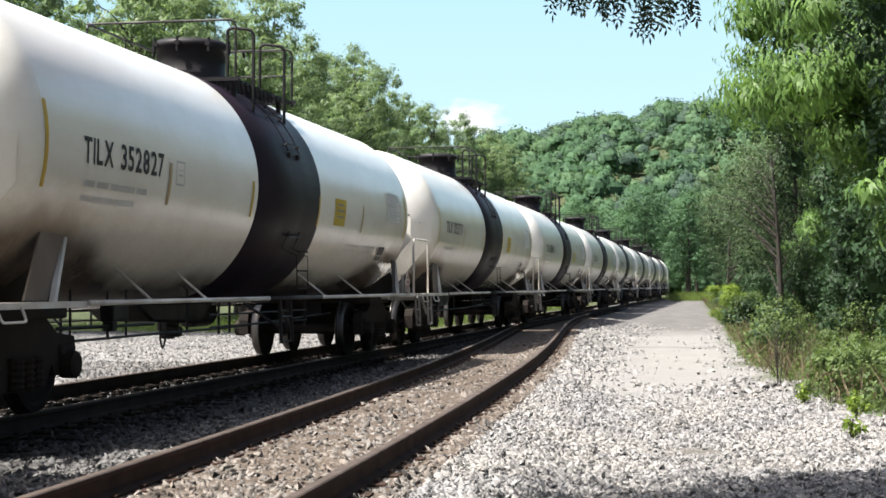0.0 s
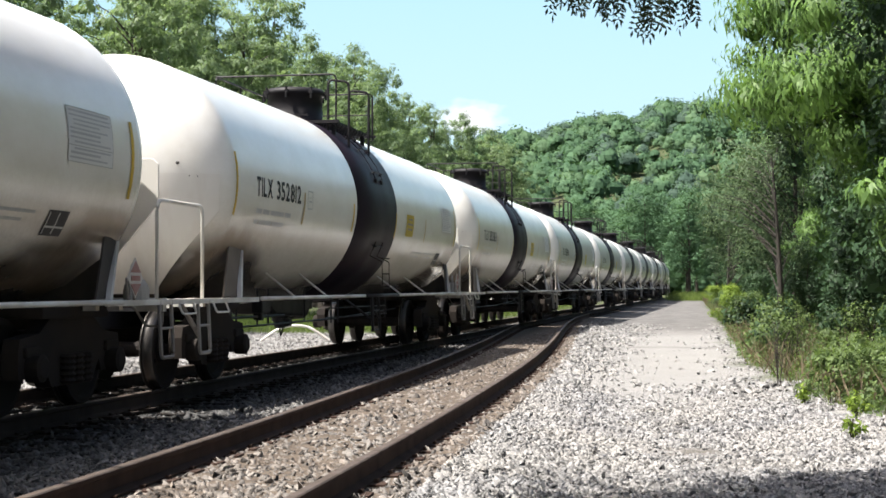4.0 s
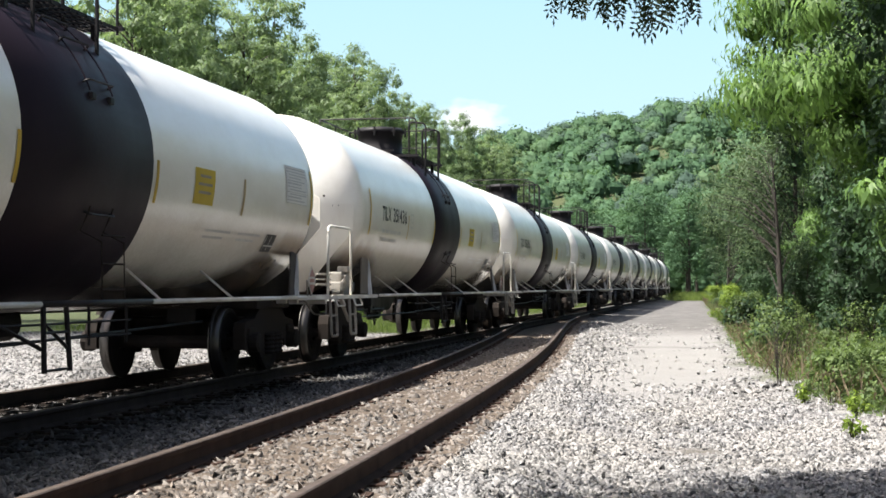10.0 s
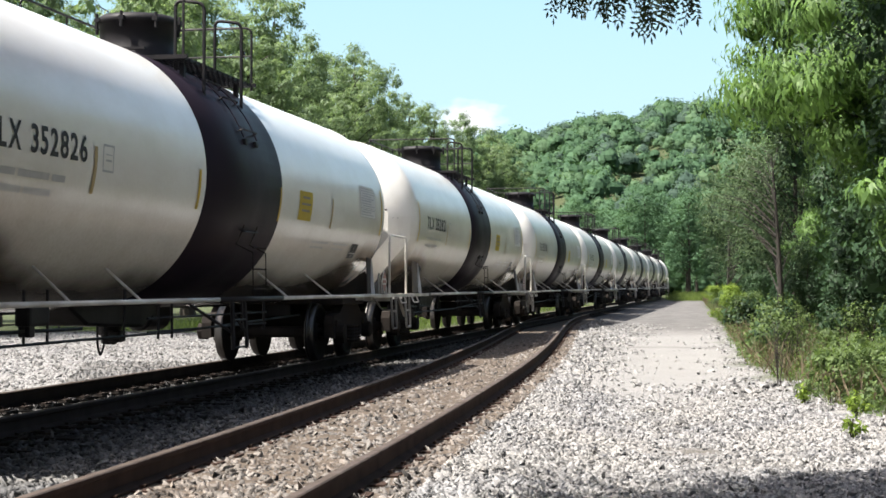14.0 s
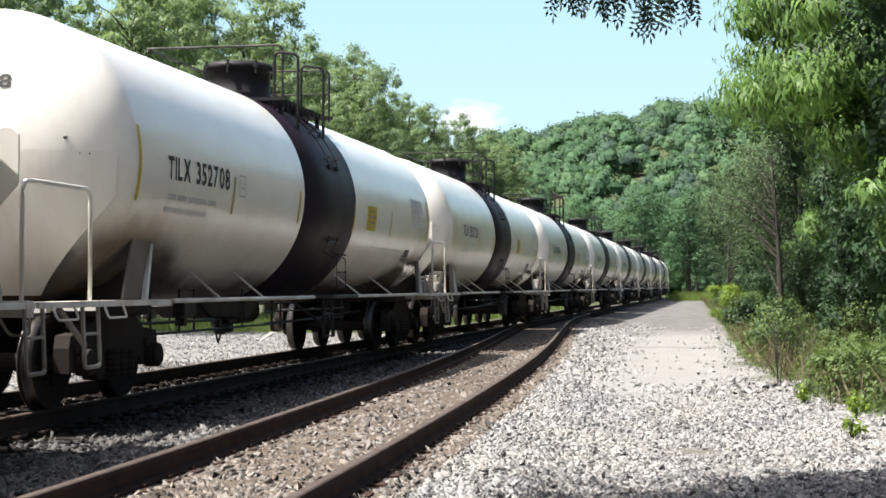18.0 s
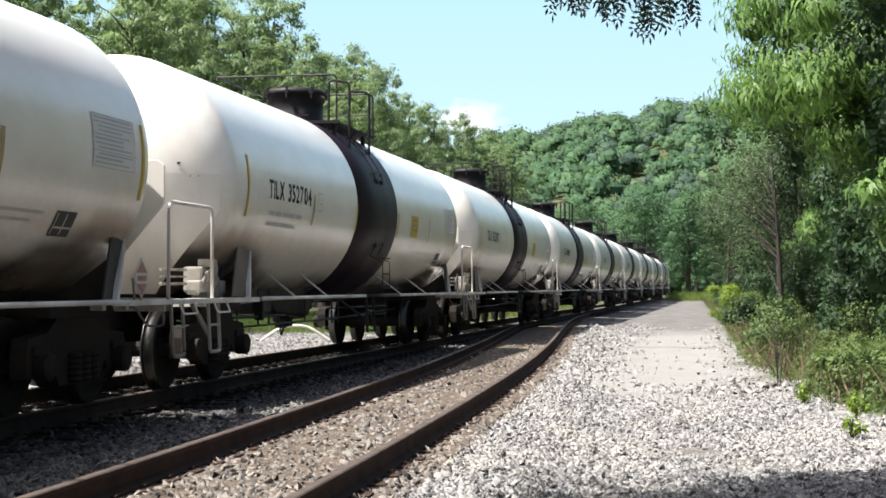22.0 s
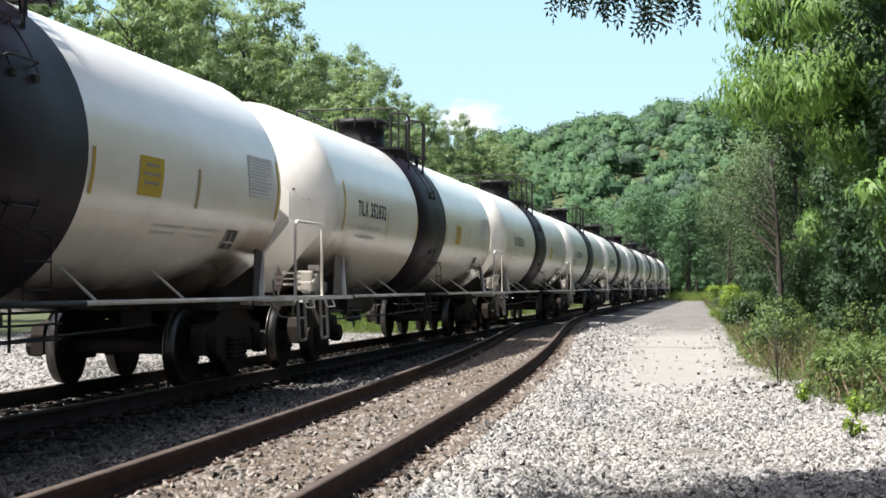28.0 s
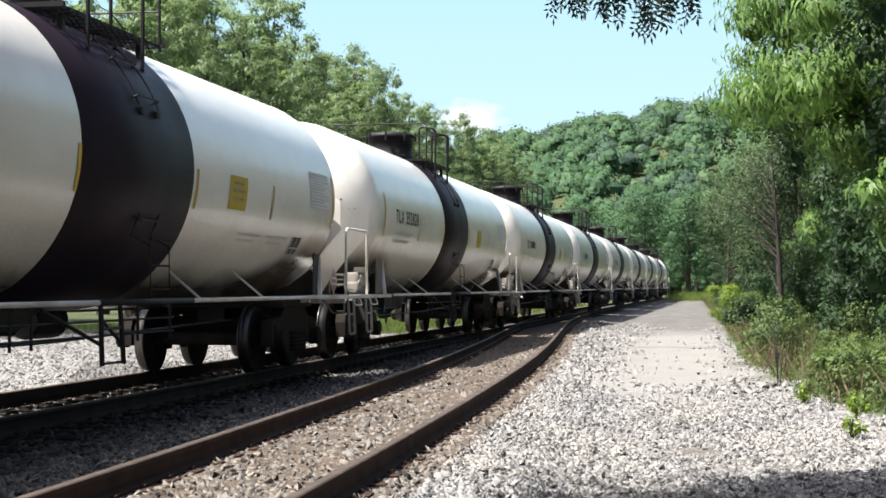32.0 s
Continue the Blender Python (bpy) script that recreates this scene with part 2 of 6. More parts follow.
def tube(bm, path, radius, seg=8):
    """A round bar along a path of points, with mitred bends and closed ends."""
    pts = [Vector(p) for p in path]
    rings = []
    up = Vector((0.0, 0.0, 1.0))
    for i, p in enumerate(pts):
        a = (p - pts[i - 1]).normalized() if i else (pts[1] - p).normalized()
        b = (pts[i + 1] - p).normalized() if i < len(pts) - 1 else a
        d = (a + b).normalized()
        ref = up if abs(d.dot(up)) < 0.95 else Vector((1.0, 0.0, 0.0))
        x = d.cross(ref).normalized()
        y = d.cross(x)
        rad = radius[i] if isinstance(radius, (list, tuple)) else radius
        rings.append([bm.verts.new(p + rad * (x * math.cos(k * math.tau / seg) + y * math.sin(k * math.tau / seg))) for k in range(seg)])
    for r0, r1 in zip(rings, rings[1:]):
        for k in range(seg):
            bm.faces.new((r0[k], r0[(k + 1) % seg], r1[(k + 1) % seg], r1[k]))
    bm.faces.new(rings[0][::-1])
    bm.faces.new(rings[-1])
    return bm


def rounded(path, r, n=4):
    """The same path with its corners rounded off."""
    pts = [Vector(p) for p in path]
    out = [pts[0]]
    for a, p, b in zip(pts, pts[1:], pts[2:]):
        u, w = (a - p).normalized(), (b - p).normalized()
        p0, p1 = p + u * r, p + w * r
        for k in range(n + 1):
            t = k / n
            out.append(p0 * (1 - t) ** 2 + p * 2 * t * (1 - t) + p1 * t ** 2)
    return out + [pts[-1]]


def lathe(bm, profile, seg, axis="x", centre=(0, 0, 0), close=True):
    """Turns (along, radius) pairs about an axis."""
    c = Vector(centre)
    rings = []
    for a, r in profile:
        ring = []
        for k in range(seg):
            t = k * math.tau / seg
            u, w = r * math.cos(t), r * math.sin(t)
            ring.append(bm.verts.new(c + Vector({"x": (a, u, w), "y": (u, a, w), "z": (u, w, a)}[axis])))
        rings.append(ring)
    for r0, r1 in zip(rings, rings[1:]):
        for k in range(seg):
            bm.faces.new((r0[k], r0[(k + 1) % seg], r1[(k + 1) % seg], r1[k]))
    if close:
        bm.faces.new(rings[0][::-1])
        bm.faces.new(rings[-1])
    bmesh.ops.recalc_face_normals(bm, faces=bm.faces)
    return bm


def prism(bm, outline, along, thickness, axis="x"):
    """A plate: outline in the two other axes, thickness about a place on the axis."""
    sides = []
    for d in (-thickness / 2, thickness / 2):
        sides.append([bm.verts.new({"x": (along + d, p, q), "y": (p, along + d, q), "z": (p, q, along + d)}[axis]) for p, q in outline])
    n = len(outline)
    bm.faces.new(sides[0][::-1])
    bm.faces.new(sides[1])
    for k in range(n):
        bm.faces.new((sides[0][k], sides[0][(k + 1) % n], sides[1][(k + 1) % n], sides[1][k]))
    bmesh.ops.recalc_face_normals(bm, faces=bm.faces)
    return bm


# ---- the plan: main line and siding ----
HEADING = 0.18278            # clockwise from +y
FOOT = Vector((-4.6007, 14.8293))
AHEAD = Vector((math.sin(HEADING), math.cos(HEADING)))
RIGHT = Vector((math.cos(HEADING), -math.sin(HEADING)))
CURVE_AT, CURVE_R, CURVE_LEN = 138.0, 330.0, 330.0


def main_line(s):
    """The place and heading of the main line's centre, s metres past the foot point."""
    if s <= CURVE_AT:
        p = FOOT + AHEAD * s
        return p.x, p.y, HEADING
    arc = min(s - CURVE_AT, CURVE_LEN)
    h = HEADING - arc / CURVE_R
    p = FOOT + AHEAD * CURVE_AT
    c = p - RIGHT * CURVE_R
    q = c + Vector((math.cos(h), -math.sin(h))) * CURVE_R
    rest = s - CURVE_AT - arc
    return q.x + rest * math.sin(h), q.y + rest * math.cos(h), h


SIDING_S = [-50.0, -8.0, 2.0, 8.0, 14.0, 20.0, 30.0, 42.0, 62.0]
SIDING_H = [0.1828, 0.1767, 0.1528, 0.1404, 0.1301, 0.1133, 0.0990, 0.1060, 0.1780]


def siding_points(lo=-40.0, hi=60.0, step=0.5):
    pts, out = (-1.739, 7.989), []
    s, x, y = 0.0, *pts
    back = []
    while s > lo:
        h = float(np.interp(s, SIDING_S, SIDING_H))
        x, y, s = x - step * math.sin(h), y - step * math.cos(h), s - step
        back.append((x, y, h))
    s, x, y = 0.0, *pts
    out = back[::-1]
    while s < hi:
        h = float(np.interp(s, SIDING_S, SIDING_H))
        out.append((x, y, h))
        x, y, s = x + step * math.sin(h), y + step * math.cos(h), s + step
    return out


SIDING = siding_points()
SID_XY = np.array([(p[0], p[1]) for p in SIDING])


def in_train(x, y):
    """Along and across (to the right) the straight main line."""
    dx, dy = x - FOOT.x, y - FOOT.y
    return dx * AHEAD.x + dy * AHEAD.y, dx * RIGHT.x + dy * RIGHT.y


def smooth_step(a, b, v):
    t = np.clip((v - a) / (b - a), 0, 1)
    return t * t * (3 - 2 * t)


def across_main(x, y):
    """Across distance to the main line, its curve included (arrays)."""
    s, d = in_train(x, y)
    cx, cy = FOOT.x + AHEAD.x * CURVE_AT - RIGHT.x * CURVE_R, FOOT.y + AHEAD.y * CURVE_AT - RIGHT.y * CURVE_R
    return s, np.where(s > CURVE_AT, np.hypot(x - cx, y - cy) - CURVE_R, d)


def ridge(az):
    """Height of the wooded hill's crest by direction from the eye."""
    return np.interp(az, [-1.2, -0.45, -0.2, -0.06, 0.0, 0.032, 0.061, 0.09, 0.11, 0.147, 0.18, 0.3, 0.6, 1.2],
                     [8, 22, 40, 49, 55, 63, 64, 71, 75, 79, 79, 73, 53, 15])


def verge_d(s):
    """Across distance of the gravel's edge on the road's side."""
    return np.interp(s, [-10, 0, 4, 6, 15, 58, 102, 140], [10.6, 9.8, 9.0, 8.3, 7.5, 6.8, 5.7, 5.0])


def ground_z(x, y):
    """Height of the ground: ballast beds, the gravel road, the verge, the hill."""
    x, y = np.asarray(x, float), np.asarray(y, float)
    s, d = across_main(x, y)
    z = np.full(np.shape(x), -0.30)
    bed = 1 - smooth_step(1.55, 2.5, np.abs(d))
    z = z + 0.045 * bed
    near = np.full(np.shape(x), 99.0)
    for k in range(0, len(SID_XY), 2):
        near = np.minimum(near, np.hypot(x - SID_XY[k, 0], y - SID_XY[k, 1]))
    z = np.maximum(z, -0.30 + 0.10 * (1 - smooth_step(1.5, 2.6, near)))
    r, az = np.hypot(x, y), np.arctan2(x, y)
    hill = ridge(az) * smooth_step(270, 760, r) * np.clip(y / 60 + 1, 0, 1)
    bumps = 3.0 * np.sin(x / 37.0 + 1.3) * np.sin(y / 53.0) * smooth_step(300, 420, r)
    verge = 0.25 * smooth_step(1.0, 5.0, in_train(x, y)[1] - verge_d(s)) * np.clip(1 - r / 200, 0, 1)
    return z + hill + bumps + verge


# ---- ground ----
def ground_sheet():
    def axis(lo, hi, fine_lo, fine_hi, fine, grow):
        v = list(np.arange(fine_lo, fine_hi, fine))
        a, st = v[-1], fine
        while a < hi:
            st *= grow
            a += st
            v.append(a)
        a, st = v[0], fine
        front = []
        while a > lo:
            st *= grow
            a -= st
            front.append(a)
        return np.array(front[::-1] + v)
    xs = axis(-2600, 2600, -30, 42, 0.45, 1.13)
    ys = axis(-1200, 4500, -10, 95, 0.6, 1.07)
    X, Y = np.meshgrid(xs, ys)
    Z = ground_z(X, Y)
    n, k = X.shape
    i = np.arange(n * k).reshape(n, k)
    quads = np.stack([i[:-1, :-1], i[:-1, 1:], i[1:, 1:], i[1:, :-1]], -1).reshape(-1, 4)
    me = big_mesh("ground", np.stack([X, Y, Z], -1).reshape(-1, 3), quads, GROUND)
    me.polygons.foreach_set("use_smooth", np.ones(len(me.polygons), dtype=bool))
    return tagged(new("ground", me), "pale crushed-stone yard and road with wooded ground beyond", "ground", kind="structure")


def ground_material():
    """Ballast and road in a band along the line, leaf litter and grass beyond it."""
    m = gravel_mat("ground_cover", (0.41, 0.406, 0.402), (0.21, 0.208, 0.204), (0.33, 0.322, 0.308), 34.0)
    b = bsdf(m)
    stone = b.inputs["Base Color"].links[0].from_socket
    v = coords(m)
    sep = node(m, "SeparateXYZ")
    mp = node(m, "Mapping")
    mp.vector_type = "POINT"
    t = node(m, "TexCoord")
    mp.inputs["Location"].default_value = (0, 0, 0)
    mp.inputs["Rotation"].default_value = (0, 0, HEADING)
    link(m, t.outputs["Object"], mp.inputs[0])
    link(m, mp.outputs[0], sep.inputs[0])
    wob = node(m, "Math")
    wob.operation = "MULTIPLY_ADD"
    link(m, noise_of(m, v, 0.35, 5, 0.65), wob.inputs[0])
    wob.inputs[1].default_value = 3.4
    link(m, sep.outputs[0], wob.inputs[2])
    far = ramp(m, noise_of(m, v, 0.9, 5), [(0.35, (0.045, 0.060, 0.018)), (0.55, (0.062, 0.078, 0.028)), (0.75, (0.070, 0.070, 0.032))])
    # across: gravel from 16 m beyond the main line to the verge on the road's side
    sa = node(m, "MapRange", From_Min=4.0, From_Max=154.0)
    link(m, sep.outputs[1], sa.inputs[0])
    edge = ramp(m, sa.outputs[0], [((s + 10) / 150, ((float(verge_d(s)) - 4) / 8,) * 3) for s in (-10, 0, 4, 6, 15, 58, 102, 140)])
    past = node(m, "Math")
    past.operation = "MULTIPLY_ADD"
    link(m, edge, past.inputs[0])
    past.inputs[1].default_value = -8.0
    link(m, wob.outputs[0], past.inputs[2])
    right = node(m, "MapRange", From_Min=-7.22 + 4.0 + 1.5, From_Max=-7.22 + 4.0 + 2.3)
    link(m, past.outputs[0], right.inputs[0])
    left = node(m, "MapRange", From_Min=-18.5, From_Max=-21.0)
    link(m, wob.outputs[0], left.inputs[0])
    off = mix(m, 1.0, right.outputs[0], left.outputs[0], "ADD")
    yard_end = node(m, "MapRange", From_Min=46.0, From_Max=48.5)
    link(m, sep.outputs[1], yard_end.inputs[0])
    beyond = node(m, "MapRange", From_Min=-9.6, From_Max=-10.3)
    link(m, sep.outputs[0], beyond.inputs[0])
    off = mix(m, 1.0, off, mix(m, 1.0, yard_end.outputs[0], beyond.outputs[0], "MULTIPLY"), "ADD")
    along = node(m, "MapRange", From_Min=150.0, From_Max=185.0)
    link(m, sep.outputs[1], along.inputs[0])
    off = mix(m, 1.0, off, along.outputs[0], "ADD")
    # tyre-packed strip of the road
    strip = node(m, "MapRange", From_Min=0.0, From_Max=1.0)
    link(m, ramp_band(m, sep.outputs[0], -2.6, 0.2), strip.inputs[0])
    packed = mix(m, noise_of(m, coords(m, "Object", (1.0, 1.6, 1.0)), 1.3, 9, 0.72), (0.215, 0.209, 0.202), (0.32, 0.313, 0.302))
    remote = node(m, "MapRange", From_Min=45.0, From_Max=57.0)
    link(m, sep.outputs[1], remote.inputs[0])
    packed = mix(m, remote.outputs[0], packed, mix(m, noise_of(m, v, 0.8, 6), (0.12, 0.112, 0.108), (0.23, 0.218, 0.208)))
    dist = node(m, "MapRange", From_Min=13.0, From_Max=22.0)
    link(m, sep.outputs[1], dist.inputs[0])
    f = mix(m, 1.0, strip.outputs[0], dist.outputs[0], "MULTIPLY")
    f = mix(m, 1.0, f, ramp(m, noise_of(m, v, 0.5, 4), [(0.3, (0.45,) * 3), (0.6, (0.95,) * 3)]), "MULTIPLY")
    # worn hollows where the stone has been scraped away to dirt
    for hx, hy, hr in ((2.2, 13.8, 0.75), (3.0, 13.0, 0.40)):
        gap = m.node_tree.nodes.new("ShaderNodeVectorMath")
        gap.operation = "DISTANCE"
        link(m, coords(m, "Object", (1.0, 1.4, 0.0)), gap.inputs[0])
        gap.inputs[1].default_value = (hx, hy * 1.4, 0.0)
        dirt = node(m, "MapRange", From_Min=hr, From_Max=hr * 0.4)
        link(m, gap.outputs["Value"], dirt.inputs[0])
        worn = mix(m, 1.0, dirt.outputs[0], ramp(m, noise_of(m, v, 3.0, 5), [(0.35, (0.2,) * 3), (0.6, (0.95,) * 3)]), "MULTIPLY")
        stone = mix(m, worn, stone, (0.11, 0.098, 0.083))
    # dark broken stretches across the road
    dark_bands = mix(m, 1.0, ramp_band(m, sep.outputs[1], 51.8, 54.2), ramp_band(m, sep.outputs[1], 37.2, 37.9), "ADD")
    dark_bands = mix(m, 1.0, dark_bands, ramp(m, noise_of(m, coords(m, "Object", (0.8, 0.3, 1)), 1.1, 4), [(0.40, (0, 0, 0)), (0.52, (0.75,) * 3)]), "MULTIPLY")
    packed = mix(m, dark_bands, packed, (0.10, 0.094, 0.09))
    # oil along the main line, and the train's shade painted in beside it
    oil_shade = ramp_band(m, sep.outputs[0], -7.22 - 1.5, -7.22 + 2.1)
    stone = mix(m, mix(m, 1.0, oil_shade, (0.85,) * 3, "MULTIPLY"), stone, (0.045, 0.040, 0.036))
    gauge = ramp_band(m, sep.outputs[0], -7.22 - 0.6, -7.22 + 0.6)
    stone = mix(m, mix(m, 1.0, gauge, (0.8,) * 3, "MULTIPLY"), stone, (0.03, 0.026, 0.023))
    col = mix(m, f, stone, packed)
    # darker, patchy tone on the far stretch
    far_tone = ramp(m, noise_of(m, coords(m, "Object", (1.0, 0.35, 1.0)), 1.6, 7, 0.7), [(0.32, (0.095, 0.090, 0.086)), (0.5, (0.135, 0.129, 0.124)), (0.68, (0.20, 0.192, 0.184))])
    col = mix(m, mix(m, 1.0, remote.outputs[0], (0.95,) * 3, "MULTIPLY"), col, far_tone)
    link(m, mix(m, off, col, far), b.inputs["Base Color"])
    return m


def ramp_band(m, value, lo, hi):
    a = node(m, "MapRange", From_Min=lo - 0.5, From_Max=lo + 0.5)
    b = node(m, "MapRange", From_Min=hi + 0.5, From_Max=hi - 0.5)
    link(m, value, a.inputs[0])
    link(m, value, b.inputs[0])
    return mix(m, 1.0, a.outputs[0], b.outputs[0], "MULTIPLY")


GROUND = ground_material()
ground_sheet()

RAIL = [(-0.07, -0.175), (0.07, -0.175), (0.07, -0.162), (0.012, -0.135), (0.010, -0.05), (0.036, -0.036), (0.037, -0.008),
        (0.028, 0.0), (-0.028, 0.0), (-0.037, -0.008), (-0.036, -0.036), (-0.010, -0.05), (-0.012, -0.135), (-0.07, -0.162)]


def rail_mesh(points, side, drop=0.0, web=None):
    n = len(RAIL)
    V, F, I = [], [], []
    for x, y, h in points:
        rx, ry = math.cos(h), -math.sin(h)
        for a, z in RAIL:
            V.append((x + rx * (side + a), y + ry * (side + a), z - drop))
    for i in range(len(points) - 1):
        for k in range(n):
            a, b = i * n + k, i * n + (k + 1) % n
            F.append((a, b, b + n, a + n))
            I.append(1 if k in (6, 7, 8) else 0)
    F += [tuple(range(n))[::-1], tuple(range((len(points) - 1) * n, len(points) * n))]
    I += [0, 0]
    return mesh_of("rail", V, F, [web or RUST, RAILTOP], indices=I)


def tie_mesh(mat):
    bm = bmesh.new()
    box(bm, 0, 0, 0, 2.6, 0.22, 0.17, bevel=0.012)
    for v in bm.verts:
        v.co += 0.006 * Vector((noise.noise(v.co * 9), noise.noise(v.co * 7 + Vector((3, 1, 2))), noise.noise(v.co * 8)))
    me = bpy.data.meshes.new("tie")
    bm.to_mesh(me)
    bm.free()
    me.materials.append(mat)
    return me


def plate_mesh(mat):
    bm = bmesh.new()
    for sx in (-0.7525, 0.7525):
        box(bm, sx, 0, 0, 0.36, 0.19, 0.018)
        for dx in (-0.1, 0.1):
            box(bm, sx + dx, 0.05, 0.018, 0.035, 0.035, 0.03)
    me = bpy.data.meshes.new("tie_plate")
    bm.to_mesh(me)
    bm.free()
    me.materials.append(mat)
    return me




def track(name, label, points, tie_from, tie_to, tie_step, drop=0.0, sunk=0.0, web=RUST, wood=TIE):
    tie_me, plate_me = tie_mesh(wood), plate_mesh(web)
    base = tagged(empty(name), label, "track", kind="structure")
    for side in (-0.7525, 0.7525):
        part("rail", rail_mesh(points, side, drop, web), None, base, "rust-brown steel rail with a worn bright head")
    rng = random.Random(5)
    k = tie_from
    while k < tie_to:
        i = int(k)
        f = k - i
        x, y = (points[i][j] * (1 - f) + points[i + 1][j] * f for j in (0, 1))
        h = points[i][2]
        for nm, me, z in (("tie", tie_me, -0.262 - sunk), ("tie_plate", plate_me, -0.178)):
            t = new(nm, me)
            t.parent = base
            t.matrix_basis = pose(x, y, z - drop, 0, 0, -math.degrees(h) + rng.uniform(-0.8, 0.8))
        k += tie_step
    return base


MAIN_PTS = [main_line(s) for s in np.arange(-260, CURVE_AT + 340, 2.0)]
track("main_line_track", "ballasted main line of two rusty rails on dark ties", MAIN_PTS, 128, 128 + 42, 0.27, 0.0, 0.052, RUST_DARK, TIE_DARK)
track("siding_track", "brown siding rails on weathered ties in pale ballast", SIDING, 76, 76 + 110, 1.06, 0.004, 0.030)


def siding_bed():
    """Brown dirt and fines packed between and just beside the siding's rails."""
    m = paint("brown_fines", (0.072, 0.053, 0.039), (0.135, 0.106, 0.080), 0.95, 6.0, (0.4, 0.66))
    V, F = [], []
    cols = (-1.35, -1.0, -0.5, 0.0, 0.5, 1.0, 1.35)
    for i, (x, y, h) in enumerate(SIDING[60:200]):
        for j, c in enumerate(cols):
            c += 0.12 * math.sin(i * 1.7 + j) if j in (0, 6) else 0.0
            px_, py_ = x + math.cos(h) * c, y - math.sin(h) * c
            V.append((px_, py_, float(ground_z(px_, py_)) + (0.012 if j not in (0, 6) else -0.01)))
    n = len(cols)
    for i in range(len(V) // n - 1):
        for j in range(n - 1):
            a = i * n + j
            F.append((a, a + 1, a + n + 1, a + n))
    tagged(new("siding_bed", mesh_of("siding_bed", V, F, m, True)), "brown dirt and fines packed round the siding's ties", "track bed", kind="structure")


siding_bed()


# ---- loose ballast stones ----
def stones(name, n, sampler, size, mat, seed, label, flat=0.6):
    """Broken stones: squashed, twisted lumps lying on the ground."""
    rng = np.random.default_rng(seed)
    x, y, z = sampler(rng, n)
    n = len(x)
    base = np.array([(-1, -1, -1), (1, -1, -1), (1, 1, -1), (-1, 1, -1), (-1, -1, 1), (1, -1, 1), (1, 1, 1), (-1, 1, 1)], float) * 0.5
    v = base[None] * (1 + rng.uniform(-0.95, 0.5, (n, 8, 3)))
    s = size * np.clip(np.exp(rng.normal(0, 0.42, n)), 0.5, 1.9)
    v *= (s[:, None] * np.stack([rng.uniform(0.8, 1.5, n), rng.uniform(0.7, 1.1, n), np.full(n, flat) * rng.uniform(0.7, 1.2, n)], -1))[:, None, :]
    a = rng.uniform(0, math.tau, n)
    tx, ty = rng.normal(0, 0.45, n), rng.normal(0, 0.45, n)
    ca, sa = np.cos(a)[:, None], np.sin(a)[:, None]
    v = np.stack([v[..., 0], v[..., 1], v[..., 2] + v[..., 0] * tx[:, None] + v[..., 1] * ty[:, None]], -1)
    v = np.stack([v[..., 0] * ca - v[..., 1] * sa, v[..., 0] * sa + v[..., 1] * ca, v[..., 2]], -1)
    v += np.stack([x, y, z + s * 0.10], -1)[:, None, :]
    f = np.array([(4, 5, 6, 7), (0, 1, 5, 4), (1, 2, 6, 5), (2, 3, 7, 6), (3, 0, 4, 7)])
    faces = (f[None] + 8 * np.arange(n)[:, None, None]).reshape(-1, 4)
    return tagged(new(name, big_mesh(name, v.reshape(-1, 3), faces, mat)), label, "gravel", kind="stuff")


def stone_mat(name="loose_stone", tone=1.0, tints=((0.84, 0.84, 0.85), (1.06, 1.03, 0.98))):
    m = material(name, (0.45, 0.43, 0.4), 0.9)
    g = node(m, "NewGeometry")
    col = ramp(m, g.outputs["Random Per Island"], [(p, tuple(c * tone for c in q)) for p, q in ((0.0, (0.06, 0.06, 0.061)), (0.2, (0.19, 0.188, 0.189)), (0.6, (0.32, 0.318, 0.318)), (1.0, (0.40, 0.397, 0.396)))])
    fine = noise_of(m, coords(m), 60.0, 4)
    tan = ramp(m, noise_of(m, coords(m), 0.8, 5, 0.6), [(0.36, tints[0]), (0.62, tints[1])])
    col = mix(m, 1.0, col, tan, "MULTIPLY")
    link(m, mix(m, 0.35, col, fine, "OVERLAY"), bsdf(m).inputs["Base Color"])
    bump(m, fine, 0.5, 0.01)
    return m


STONE = stone_mat()
# oil between the rails plus the train's shade, both in one dark tone
STONE_DARK = stone_mat("oily_shaded_stone", 0.30)
STONE_BROWN = stone_mat("brown_stone", 0.70, ((1.02, 0.96, 0.89), (0.88, 0.75, 0.64)))
STONE_YARD = stone_mat("yard_stone", 0.71)
# same ballast at half tone: the train's shade is put into the colour
STONE_GREY = stone_mat("train_shade_stone", 0.50)


